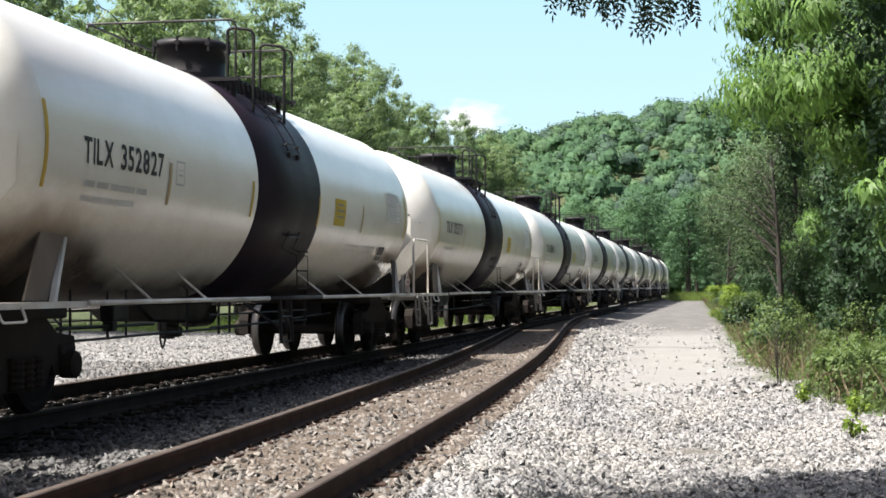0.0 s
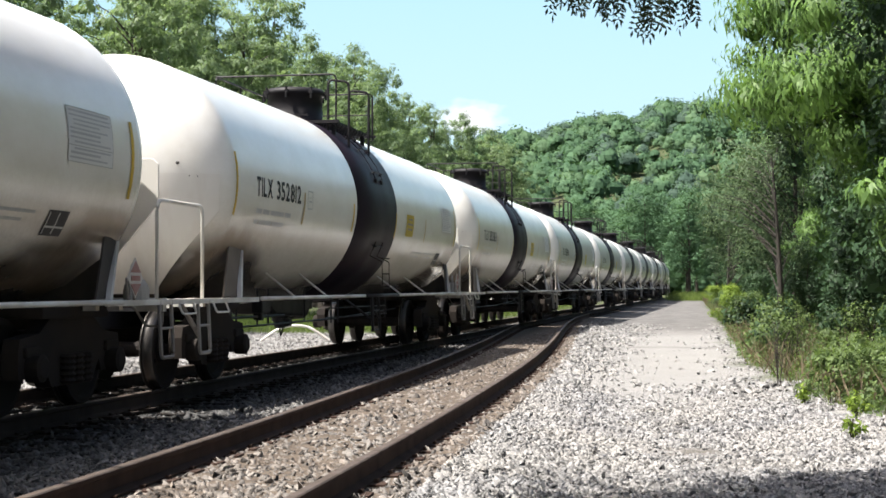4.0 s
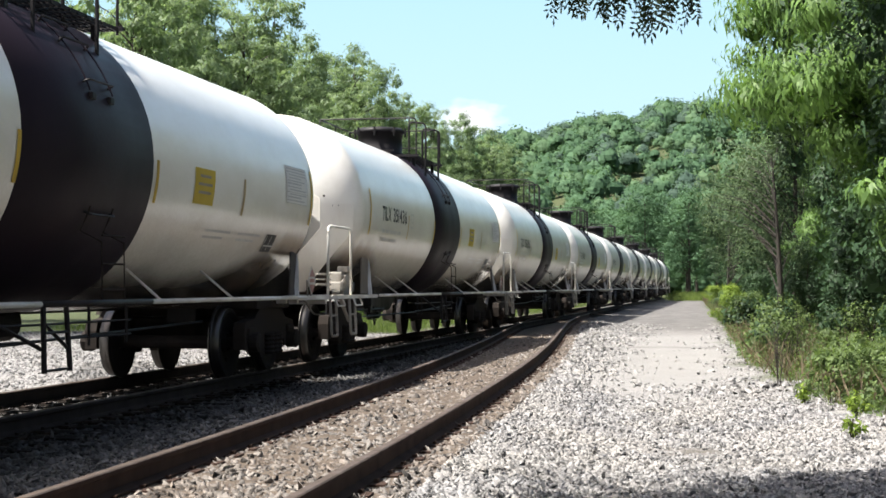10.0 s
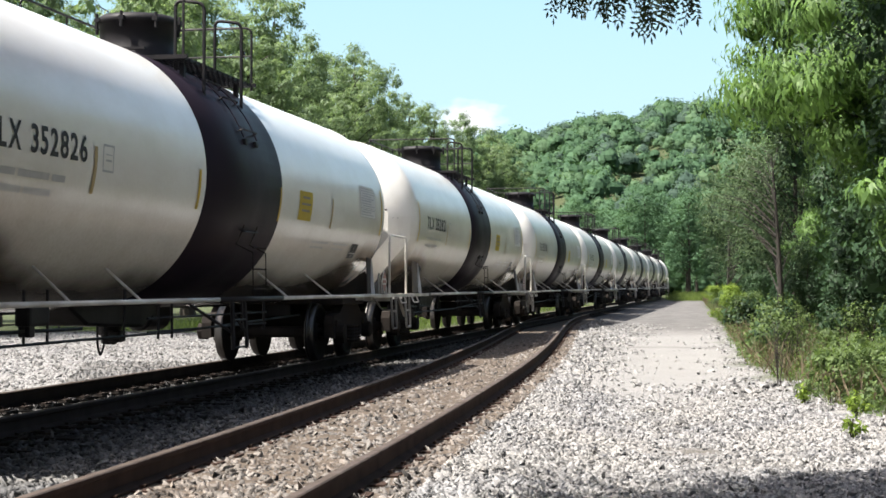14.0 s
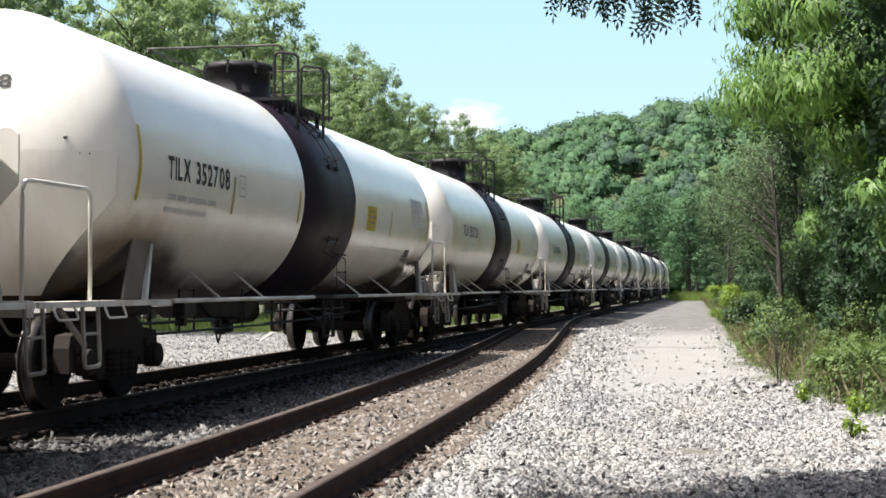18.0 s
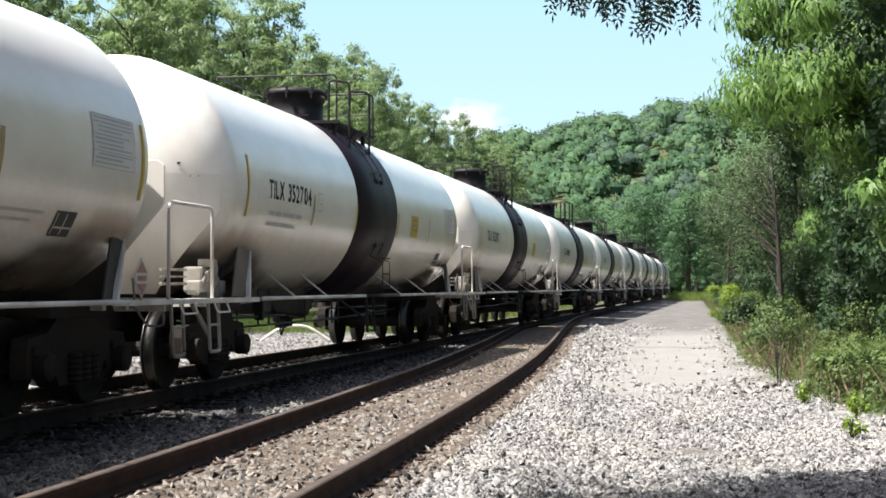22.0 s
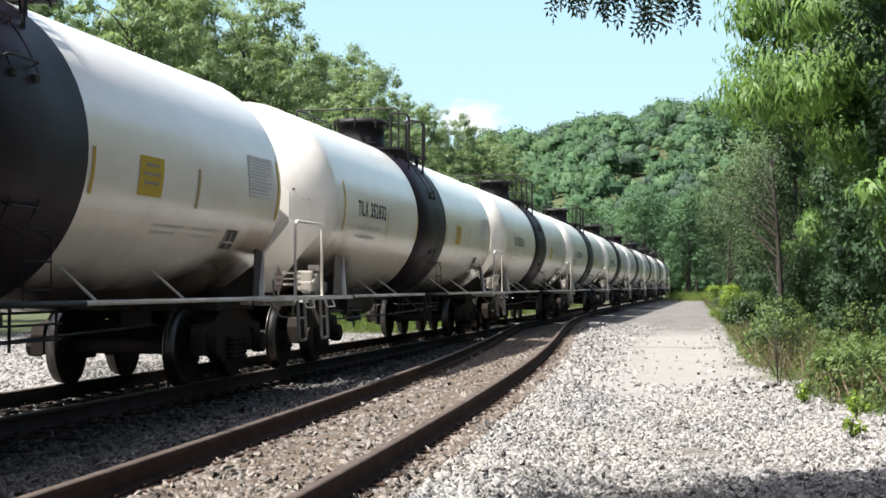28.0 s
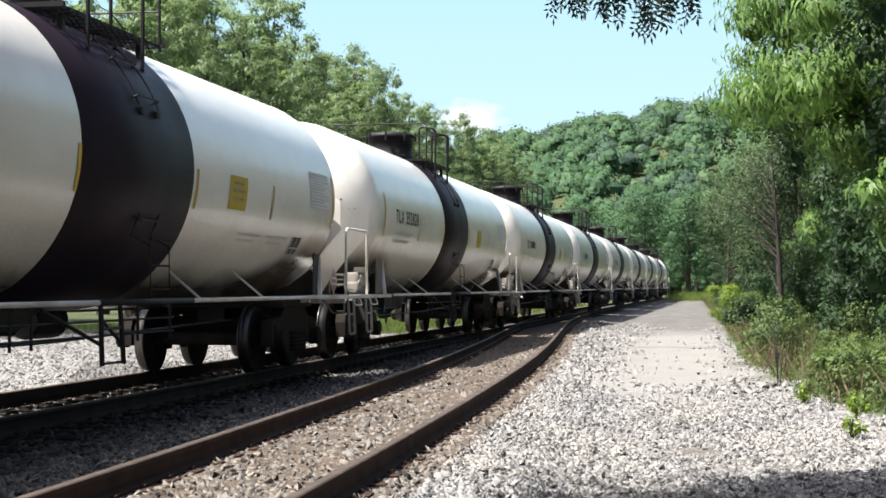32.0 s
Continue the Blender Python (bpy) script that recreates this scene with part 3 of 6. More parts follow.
def near_field(lo, hi, power, main=False, gauge=False, shoulder=False):
    def sample(rng, n):
        y = lo + (hi - lo) * rng.random(n) ** power
        half = y * 0.30 + 0.4
        x = rng.uniform(-1, 1, n) * half
        if shoulder:
            x = -np.abs(x) + 0.12 * (y - 10)
        if main:
            s0, d0 = y - 14, rng.uniform(-1.7, 2.0, n)
            x, y = FOOT.x + AHEAD.x * s0 + RIGHT.x * d0, FOOT.y + AHEAD.y * s0 + RIGHT.y * d0
        z = ground_z(x, y)
        # keep rail heads clear: stones stay below the rail's shoulder
        d = np.full(n, 99.0)
        mid = np.full(n, 99.0)
        tie = np.ones(n)
        for j, (px, py, h) in list(enumerate(SIDING))[::2]:
            w = (np.abs(x - px) < 1.9) & (np.abs(y - py) < 1.2)
            dd = np.abs((x - px) * math.cos(h) - (y - py) * math.sin(h))
            d = np.where(w, np.minimum(d, np.abs(dd - 0.7525)), d)
            mid = np.where(w, np.minimum(mid, dd), mid)
            run = (x - px) * math.sin(h) + (y - py) * math.cos(h)
            hit = w & (np.abs(run) <= 0.5)
            ph = ((j * 0.5 + run - 38.0) / 0.53 + 0.5) % 1.0 - 0.5
            tie = np.where(hit, np.abs(ph) * 0.53, tie)
        s, across = in_train(x, y)
        d = np.minimum(d, np.abs(np.abs(across) - 0.7525))
        # packed road is barer, the verge has no stone
        bare = np.exp(-((across - np.interp(y, [15, 20, 43], [6.7, 6.5, 5.9]) + 0.25 * np.sin(y * 0.9)) / 1.4) ** 4) * np.clip((y - 12.5) / 11 + 0.2 * np.sin(y * 1.3 + x * 2.1), 0, 0.97)
        bare = np.maximum(bare, 1.1 * np.exp(-((x - 2.2) / 0.60) ** 2 - ((y - 13.75) / 0.55) ** 2))
        bare = np.maximum(bare, 0.7 * np.exp(-((x - 3.0) / 0.35) ** 2 - ((y - 13.0) / 0.3) ** 2))
        keep = ((mid < 1.16) == gauge) & ((tie > 0.12) | (rng.random(n) < 0.75) | (mid > 1.35)) & (d > 0.10) & (rng.random(n) > bare) & (across < verge_d(s) + 0.1 + 0.35 * np.sin(y * 1.7) + 0.25 * np.sin(y * 4.1)) & ((main & (across < 2.2)) | (not main) & (across > 1.80 + 0.40 * rng.random(n)) | (across < -1.6))
        # the shoulder beside the main line is a heap of its own, coloured for shade
        dark_zone = (across < 3.4 + 0.3 * np.sin(y * 1.1)) & (x < np.interp(y, SID_XY[:, 1], SID_XY[:, 0]))
        if not main and not gauge:
            keep &= dark_zone == shoulder
        return x[keep], y[keep], z[keep]
    return sample


stones("ballast_stones", 200000, near_field(7.6, 22.0, 1.2), 0.0245, STONE, 3, "pale grey crushed ballast stones lying loose beside the rails")
stones("sooty_ballast", 46000, near_field(7.6, 30.0, 1.2, shoulder=True), 0.032, STONE_GREY, 8, "ballast between the main line and the siding, coloured darker for the train's shade")
stones("siding_ballast", 120000, near_field(7.6, 62.0, 1.9, False, True), 0.032, STONE_BROWN, 5, "brownish ballast stones between the siding rails")
stones("ballast_stones_far", 60000, near_field(21.0, 60.0, 1.3), 0.040, STONE, 4, "pale grey crushed stones on the yard and road")

stones("main_line_ballast", 30000, near_field(10.0, 52.0, 1.5, True), 0.036, STONE_DARK, 6, "ballast stones between and beside the main rails, dark with oil and painted shade")


def behind_field(rng, n):
    s = rng.uniform(2, 33.5, n)
    d = -rng.uniform(1.0, 15.0, n)
    x, y = FOOT.x + AHEAD.x * s + RIGHT.x * d, FOOT.y + AHEAD.y * s + RIGHT.y * d
    return x, y, ground_z(x, y)


stones("yard_stones", 30000, behind_field, 0.031, STONE_YARD, 9, "pale crushed stones on the yard beyond the main line")


# ---- tank cars ----
R, ZC = 1.53, 2.456           # shell radius and axis height above the rail heads
SEAM, HEAD = 7.55, 0.70       # half length of the straight shell and depth of a head
PERIOD = 18.1
B_END, A_END = -9.80, 8.36    # striker faces; the brake end looks towards the eye


def shell_point(u, z, lift=0.0, side=-1):
    t = (z - ZC) / R
    return (u, side * (R + lift) * math.cos(t), ZC + (R + lift) * math.sin(t))


def patch(bm, u0, u1, z0, z1, lift=0.005, n=4, side=-1):
    """A painted or stuck-on rectangle that follows the shell; z counts along the shell."""
    rows = [[bm.verts.new(shell_point(u, z0 + (z1 - z0) * k / n, lift, side)) for u in (u0, u1)] for k in range(n + 1)]
    for a, b in zip(rows, rows[1:]):
        bm.faces.new((a[0], a[1], b[1], b[0]))
    return bm


def glyph_meshes(chars):
    """Flat outlines of characters in the built-in font: points, faces and advance."""
    made = {}
    obs = []
    for c in chars:
        cu = bpy.data.curves.new("glyph", "FONT")
        cu.body, cu.size, cu.resolution_u = c, 1.0, 3
        cu.offset = 0.02
        obs.append((c, new("glyph", cu)))
    dg = bpy.context.evaluated_depsgraph_get()
    for c, ob in obs:
        me = bpy.data.meshes.new_from_object(ob.evaluated_get(dg))
        V = [tuple(v.co) for v in me.vertices]
        F = [tuple(p.vertices) for p in me.polygons]
        made[c] = (V, F)
        bpy.data.meshes.remove(me)
    for c, ob in obs:
        cu = ob.data
        bpy.data.objects.remove(ob)
        bpy.data.curves.remove(cu)
    return made


GLYPHS = glyph_meshes("TILX0123456789DMN")


def lettering(name, text, u0, z0, height, length, mat, side=-1):
    """Stencilled characters on the shell, fitted to a length."""
    x, place = 0.0, []
    for c in text:
        if c == " ":
            x += 0.42
            continue
        V, F = GLYPHS[c]
        lo, hi = min(v[0] for v in V), max(v[0] for v in V)
        place.append((c, x - lo))
        x += hi - lo + 0.13
    k = length / (x - 0.13)
    VV, FF = [], []
    for c, at in place:
        V, F = GLYPHS[c]
        n = len(VV)
        VV += [shell_point(u0 + (v[0] + at) * k, z0 + v[1] * height / 0.70, 0.006, side) for v in V]
        FF += [tuple(i + n for i in f) for f in F]
    return mesh_of(name, VV, FF, mat)


def head_lettering(name, text, z0, height, length):
    """Characters across the brake-end head, read from in front of it."""
    x, place = 0.0, []
    for c in text:
        V, F = GLYPHS[c]
        lo, hi = min(v[0] for v in V), max(v[0] for v in V)
        place.append((c, x - lo))
        x += hi - lo + 0.16
    k = length / (x - 0.16)
    VV, FF = [], []
    for c, at in place:
        V, F = GLYPHS[c]
        n = len(VV)
        for v in V:
            y, z = length / 2 - (v[0] + at) * k, z0 + v[1] * height / 0.70
            q = math.hypot(y, z - ZC) / R
            VV.append((-SEAM - HEAD * math.sqrt(1 - q * q) - 0.008, y, z))
        FF += [tuple(i + n for i in f) for f in F]
    return mesh_of(name, VV, FF, INK)


def shell_profile(seg_head=16):
    prof = []
    for k in range(seg_head):
        t = k / seg_head * math.pi / 2
        prof.append((-SEAM - HEAD * math.cos(t), max(0.02, R * math.sin(t))))
    prof.append((-SEAM, R))
    for u in (-SEAM + 0.12, -5.0, -2.5, 0.0, 2.5, 5.0, SEAM - 0.12):
        prof.append((u, R))
    prof.append((SEAM, R))
    for k in range(seg_head - 1, -1, -1):
        t = k / seg_head * math.pi / 2
        prof.append((SEAM + HEAD * math.cos(t), max(0.02, R * math.sin(t))))
    return prof


def wheelset(parent, x):
    """An axle with two wheels; one rigid piece that rolls."""
    bm = bmesh.new()
    lathe(bm, [(-1.05, 0.07), (-0.8, 0.07), (-0.7, 0.09), (0.7, 0.09), (0.8, 0.07), (1.05, 0.07)], 12, "y")
    for s in (-1, 1):
        prof = [(0.68, 0.14), (0.685, 0.36), (0.675, 0.40), (0.672, 0.476), (0.692, 0.484), (0.706, 0.462), (0.73, 0.457), (0.815, 0.449),
                (0.82, 0.395), (0.775, 0.37), (0.745, 0.15), (0.80, 0.12)]
        lathe(bm, [(s * a, r) for a, r in prof], 36, "y", close=False)
        for k in range(3):
            t = k * math.tau / 3
            box(bm, 0.23 * math.cos(t), s * 0.765, 0.23 * math.sin(t), 0.05, 0.015, 0.05)
    bmesh.ops.recalc_face_normals(bm, faces=bm.faces)
    for f in bm.faces:
        c = f.calc_center_median()
        if abs(f.normal.y) < 0.6 and math.hypot(c.x, c.z) > 0.3:
            f.smooth = True
            f.material_index = 1 if math.hypot(c.x, c.z) > 0.44 else 0
    w = part("wheelset", bm, [WHEEL, TREAD], parent, "dark wheels with bright rolled treads on one axle")
    w.matrix_basis = pose(x, 0, 0.457)
    return w


def truck(parent, x):
    """A three-piece freight truck: bolster, two cast side frames with springs, two wheelsets."""
    bm = bmesh.new()
    box(bm, 0, 0, 0.62, 0.42, 2.15, 0.28, bevel=0.04)
    box(bm, 0, 0, 0.80, 0.5, 0.5, 0.14, bevel=0.03)
    base = part("truck", bm, TRUCK, parent, "black grimy freight truck")
    base.matrix_basis = pose(x, 0, 0)
    for s in (-1, 1):
        bm = bmesh.new()
        y = s * 1.02
        outline = [(-1.14, 0.60), (-1.10, 0.72), (-0.72, 0.76), (-0.45, 0.92), (0.45, 0.92), (0.72, 0.76), (1.10, 0.72), (1.14, 0.60),
                   (1.13, 0.36), (0.68, 0.36), (0.62, 0.48), (0.45, 0.26), (-0.45, 0.26), (-0.62, 0.48), (-0.68, 0.36), (-1.13, 0.36)]
        prism(bm, outline, y, 0.16, "y")
        for a in (-0.89, 0.89):
            lathe(bm, [(y + s * 0.06, 0.13), (y + s * 0.20, 0.13), (y + s * 0.22, 0.09)], 12, "y", (a, 0, 0.457))
            box(bm, a, y, 0.60, 0.30, 0.24, 0.10, bevel=0.02)
        part("side_frame", bm, TRUCK, base, "cast steel side frame caked with dark grime")
        for a in (-0.2, 0.0, 0.2):
            bm = bmesh.new()
            lathe(bm, [(0.28 + r * 0.028, 0.085 if r % 2 else 0.06) for r in range(11)], 10, "z", (a, y + s * 0.12, 0.0))
            part("spring", bm, TRUCK, base)
    bm = bmesh.new()
    for a in (-0.42, 0.42):
        box(bm, a, 0, 0.42, 0.10, 1.7, 0.14, bevel=0.02)
        for s in (-1, 1):
            box(bm, a * 1.0 + math.copysign(0.06, a), s * 0.76, 0.45, 0.08, 0.12, 0.34, bevel=0.02)
    part("brake_beam", bm, TRUCK, base)
    w1, w2 = wheelset(base, -0.89), wheelset(base, 0.89)
    return base, w1, w2


def stirrup(bm, u, y, s):
    """A sill step: two hangers and a tread."""
    tube(bm, rounded([(u - 0.17, y, 1.06), (u - 0.17, y + s * 0.03, 0.46), (u + 0.17, y + s * 0.03, 0.46), (u + 0.17, y, 1.06)], 0.05), 0.021, 6)
    tube(bm, [(u - 0.17, y + s * 0.015, 0.76), (u + 0.17, y + s * 0.015, 0.76)], 0.016, 6)


def build_car():
    car = empty("tank_car")
    bm = bmesh.new()
    lathe(bm, shell_profile(), 64, "x", (0, 0, ZC))
    tank = part("tank", bm, WHITE, car, "white enamelled steel tank with rounded heads, grimy and painted shade-dark underneath", True)
    for u in (-SEAM + 0.02, SEAM - 0.02):
        bm = bmesh.new()
        lathe(bm, [(u - 0.018, R), (u - 0.010, R + 0.003), (u + 0.010, R + 0.003), (u + 0.018, R)], 64, "x", (0, 0, ZC), close=False)
        part("weld_seam", bm, WHITE, tank, smooth=True)
    bm = bmesh.new()
    lathe(bm, [(-1.478, R), (-1.474, R + 0.005), (1.474, R + 0.005), (1.478, R)], 64, "x", (0, 0, ZC), close=False)
    for f in bm.faces:
        f.smooth = f.calc_area() > 0.05
    part("black_band", bm, BAND, tank, "glossy black painted band round the tank's middle")

    # valve housing and platform on top
    bm = bmesh.new()
    lathe(bm, [(3.90, 0.50), (4.02, 0.50), (4.03, 0.47), (4.43, 0.47), (4.44, 0.52), (4.50, 0.52), (4.55, 0.46), (4.57, 0.30), (4.575, 0.02)], 32, "z", (0.30, 0, 0))
    dome = part("valve_housing", bm, BLACK, car, "black steel drum covering the valves", True)
    for k in range(8):
        t = k * math.tau / 8
        bm = bmesh.new()
        tube(bm, [(0.30 + 0.545 * math.cos(t), 0.545 * math.sin(t), 4.36), (0.30 + 0.545 * math.cos(t), 0.545 * math.sin(t), 4.55)], 0.022, 6)
        box(bm, 0.30 + 0.53 * math.cos(t), 0.53 * math.sin(t), 4.47, 0.07, 0.07, 0.05)
        part("eye_bolt", bm, BLACK, dome)
    bm = bmesh.new()
    for k in range(9):
        box(bm, 0.45, -1.02 + k * 0.06, 3.86, 2.6, 0.012, 0.04)
        box(bm, 0.45, 1.02 - k * 0.06, 3.86, 2.6, 0.012, 0.04)
    for k in range(14):
        box(bm, -0.85 + k * 0.2, -0.78, 3.855, 0.02, 0.52, 0.03)
        box(bm, -0.85 + k * 0.2, 0.78, 3.855, 0.02, 0.52, 0.03)
    for u in (-0.86, 1.76):
        box(bm, u, 0, 3.985, 0.05, 1.1, 0.03)
        for s in (-1, 1):
            box(bm, u, s * 0.8, 3.87, 0.05, 0.55, 0.05)
    for u in (-0.6, 1.4):
        for s in (-1, 1):
            box(bm, u, s * 0.92, 3.74, 0.06, 0.06, 0.26)
    part("platform_grating", bm, BLACK, car, "black steel grating platform")
    bm = bmesh.new()
    top, mid = 4.64, 4.26
    tube(bm, rounded([(-0.85, 1.02, 3.86), (-0.85, 1.02, top), (1.75, 1.02, top), (1.75, 1.02, 3.86)], 0.1), 0.017, 6)
    tube(bm, rounded([(1.75, 1.02, top), (1.75, -1.02, top), (1.75, -1.02, 3.80)], 0.1), 0.017, 6)
    tube(bm, rounded([(-0.85, 1.02, top), (-0.85, -1.02, top), (-0.85, -1.02, 3.80)], 0.1), 0.017, 6)
    tube(bm, [(-0.85, 1.02, mid), (1.75, 1.02, mid), (1.75, -1.02, mid)], 0.012, 6)
    tube(bm, [(0.45, 1.02, 3.86), (0.45, 1.02, top)], 0.015, 6)
    part("platform_rail", bm, BLACK, car, "thin black pipe railing")
    for u0 in (-0.52, 0.90):
        bm = bmesh.new()
        tube(bm, rounded([(u0, -0.80, 3.70), (u0, -0.80, 4.60), (u0 + 0.05, -1.14, 4.56), (u0 + 0.05, -1.14, 3.46)], 0.09), 0.022, 6)
        part("grab_loop", bm, BLACK, car, "black inverted-U grab rail")

    # side ladders down the band, with legs under the sill
    for s in (-1, 1):
        for u in (0.05, 0.58):
            bm = bmesh.new()
            tube(bm, [shell_point(u, ZC + R * a, 0.035, s) for a in np.linspace(1.02, 0.36, 9)], 0.009, 6)
            part("ladder_stile", bm, BAND, car, "black ladder stile curving down the band")
            bm = bmesh.new()
            tube(bm, [shell_point(u, ZC + R * a, 0.035, s) for a in (-0.34, -0.42, -0.50)] + [(u, s * 1.585, 1.6), (u, s * 1.595, 1.0)], 0.009, 6)
            part("ladder_stile", bm, TRUCK, car, "black ladder stile below the band's middle")
        for a in (0.90, 0.716, 0.419, -0.385):
            z = ZC + R * a
            bm = bmesh.new()
            tube(bm, rounded([shell_point(0.03, z, 0.0, s), shell_point(0.03, z, 0.07, s), shell_point(0.60, z, 0.07, s), shell_point(0.60, z, 0.0, s)], 0.03), 0.012, 6)
            part("rung", bm, BLACK, car)
        for u in (0.10, 0.52):
            bm = bmesh.new()
            box(bm, *shell_point(u, ZC + R * 0.33, 0.02, s), 0.10, 0.05, 0.07, bevel=0.012)
            part("ladder_foot", bm, BLACK, car, "dark ladder foot bolted to the band")
        for z in (1.66, 1.40, 1.16):
            bm = bmesh.new()
            tube(bm, [(0.05, s * 1.59, z), (0.58, s * 1.59, z)], 0.012, 6)
            part("rung", bm, TRUCK, car)
        for u, lean in ((-1.20, -0.03), (-0.75, 0.03)):
            bm = bmesh.new()
            tube(bm, [(u, s * 1.60, 1.06), (u + lean, s * 1.63, 0.46)], 0.026, 6)
            part("ladder_leg", bm, BLACK, car, "black ladder leg below the sill")
        for z in (0.80, 0.48):
            bm = bmesh.new()
            tube(bm, [(-1.23, s * 1.62, z), (-0.72, s * 1.62, z)], 0.013, 6)
            part("leg_rung", bm, BLACK, car)
        for pts in ([(-1.9, s * 1.35, 0.98), (-1.22, s * 1.60, 0.66)], [(-1.16, s * 1.61, 0.86), (-0.74, s * 1.61, 0.66)]):
            bm = bmesh.new()
            tube(bm, pts, 0.018, 6)
            part("ladder_brace", bm, BLACK, car, "black bracing beside the ladder legs")
        for z, u0, u1 in ((0.86, -2.9, 1.2), (0.72, -2.9, 1.2)):
            bm = bmesh.new()
            tube(bm, [(u0, s * 1.40, z), (u1, s * 1.40, z)], 0.012, 6)
            part("side_rod", bm, BLACK, car, "thin black operating rod under the sill")
        for u in (-2.6, -2.2, 0.2, 1.1):
            bm = bmesh.new()
            tube(bm, [(u, s * 1.40, 1.04), (u, s * 1.40, 0.64)], 0.016, 6)
            part("rod_hanger", bm, BLACK, car)

    # sill pipes and struts
    for s in (-1, 1):
        for u0, u1 in ((-6.72, -1.25), (1.25, 6.95)):
            bm = bmesh.new()
            tube(bm, [(u0, s * 1.6, 1.04), (u1, s * 1.6, 1.04)], 0.026, 10)
            part("sill_pipe", bm, FRAME_WHITE, car, "white steel side pipe, chipped and dusty", True)
        bm = bmesh.new()
        tube(bm, [(-1.25, s * 1.6, 1.04), (1.25, s * 1.6, 1.04)], 0.030, 10)
        part("sill_pipe", bm, BLACK, car, "blackened middle length of side pipe", True)
        for u in (-5.25, -3.6, 1.5, 3.8):
            bm = bmesh.new()
            tube(bm, [(u + 0.36, s * 1.09, 1.37), (u + 0.05, s * 1.6, 1.04)], 0.014, 8)
            part("pipe_strut", bm, FRAME_WHITE, car)

    # end decks, bolsters and saddles
    for end, u0, u1, label in ((-1, B_END, -6.70, "white steel brake-end deck, rust-stained"), (1, 6.7, A_END, "white steel end deck")):
        for s in (-1, 1):
            bm = bmesh.new()
            box(bm, (u0 + u1) / 2, s * 1.42, 1.04, u1 - u0, 0.27, 0.03)
            box(bm, (u0 + u1) / 2, s * 1.545, 1.03, u1 - u0, 0.03, 0.055)
            part("end_deck", bm, FRAME_WHITE, car, label)
        for f in (0.25, 0.6):
            bm = bmesh.new()
            box(bm, u0 + (u1 - u0) * f, 0, 0.99, 0.09, 2.56, 0.07)
            part("cross_member", bm, FRAME_WHITE, car)
        bm = bmesh.new()
        box(bm, u0 if end < 0 else u1, 0, 1.0, 0.04, 3.0, 0.14)
        part("end_beam", bm, FRAME_WHITE, car)
        bm = bmesh.new()
        box(bm, end * 7.9, 0, 0.86, 2.9, 0.42, 0.34, bevel=0.02)
        part("draft_sill", bm, BLACK, car, "dark stub sill over the truck")
        bm = bmesh.new()
        box(bm, end * 6.95, 0, 0.965, 1.5, 2.3, 0.15, bevel=0.03)
        box(bm, end * 6.95, 0, 0.86, 0.5, 2.0, 0.16, bevel=0.03)
        part("body_bolster", bm, TRUCK, car, "black body bolster above the truck")
        ub = -6.74 if end < 0 else 7.12
        for s in (-1, 1):
            bm = bmesh.new()
            for pts in ([(ub - 0.25, s * 1.50, 1.05), (ub + 0.42, s * 1.29, 1.64)],):
                ring = [[bm.verts.new((a + du, b + dy, z)) for du, dy in ((-0.03, -0.025), (0.03, -0.025), (0.03, 0.025), (-0.03, 0.025))] for a, b, z in pts]
                for r0, r1 in zip(ring, ring[1:]):
                    for k in range(4):
                        bm.faces.new((r0[k], r0[(k + 1) % 4], r1[(k + 1) % 4], r1[k]))
                bm.faces.new(ring[0][::-1])
                bm.faces.new(ring[-1])
            bmesh.ops.recalc_face_normals(bm, faces=bm.faces)
            part("saddle_strut", bm, FRAME_WHITE, car, "white saddle bracket rising to the tank")
            bm = bmesh.new()
            prism(bm, [(s * 0.25, 1.0), (s * 1.42, 1.08), (s * 1.30, 1.45), (s * 0.95, 1.2), (s * 0.25, 0.95)], ub, 0.03)
            part("saddle_web", bm, GRIMY_SHADED, car, "saddle web under the tank, brown with grime and darkened for shade")
            bm = bmesh.new()
            low, high = (ub - 0.72, ub - 0.27, s * 1.46), (ub + 0.38, ub - 0.08, s * 1.31)
            if end > 0:
                low, high = (ub - 0.45, ub - 0.27, s * 1.46), (ub + 0.38, ub + 0.10, s * 1.31)
            ring = []
            for dy in (0.0, -s * 0.02):
                ring.append([bm.verts.new(p) for p in ((low[0], low[2] + dy, 1.07), (low[1], low[2] + dy, 1.07), (high[0], high[2] + dy, 1.64), (high[1], high[2] + dy, 1.70))])
            bm.faces.new(ring[0])
            bm.faces.new(ring[1][::-1])
            for k in range(4):
                bm.faces.new((ring[0][k], ring[1][k], ring[1][(k + 1) % 4], ring[0][(k + 1) % 4]))
            bmesh.ops.recalc_face_normals(bm, faces=bm.faces)
            # far-end plates get the darker tone, as a shaded copy of the dusty one
            part("saddle_plate", bm, SADDLE if end < 0 else GRIMY_SHADED, car, "dusty brown saddle plate welded to the tank, far-end copy coloured for shade")
        bm = bmesh.new()
        if end < 0:
            # dished plate that hugs the lower half of the head
            rows = []
            for z in np.linspace(1.10, 2.50, 11):
                w = min(float(np.interp(z, [1.1, 2.05, 2.5], [0.60, 1.40, 1.43])), math.sqrt((R * 0.985) ** 2 - (z - ZC) ** 2))
                row = []
                for y in np.linspace(-w, w, 13):
                    q = min(0.985, math.hypot(y, z - ZC) / R)
                    row.append((-SEAM - HEAD * math.sqrt(1 - q * q), y, z))
                rows.append(row)
            for lift in (0.015, 0.035):
                grid = [[bm.verts.new((a - lift, b, z)) for a, b, z in row] for row in rows]
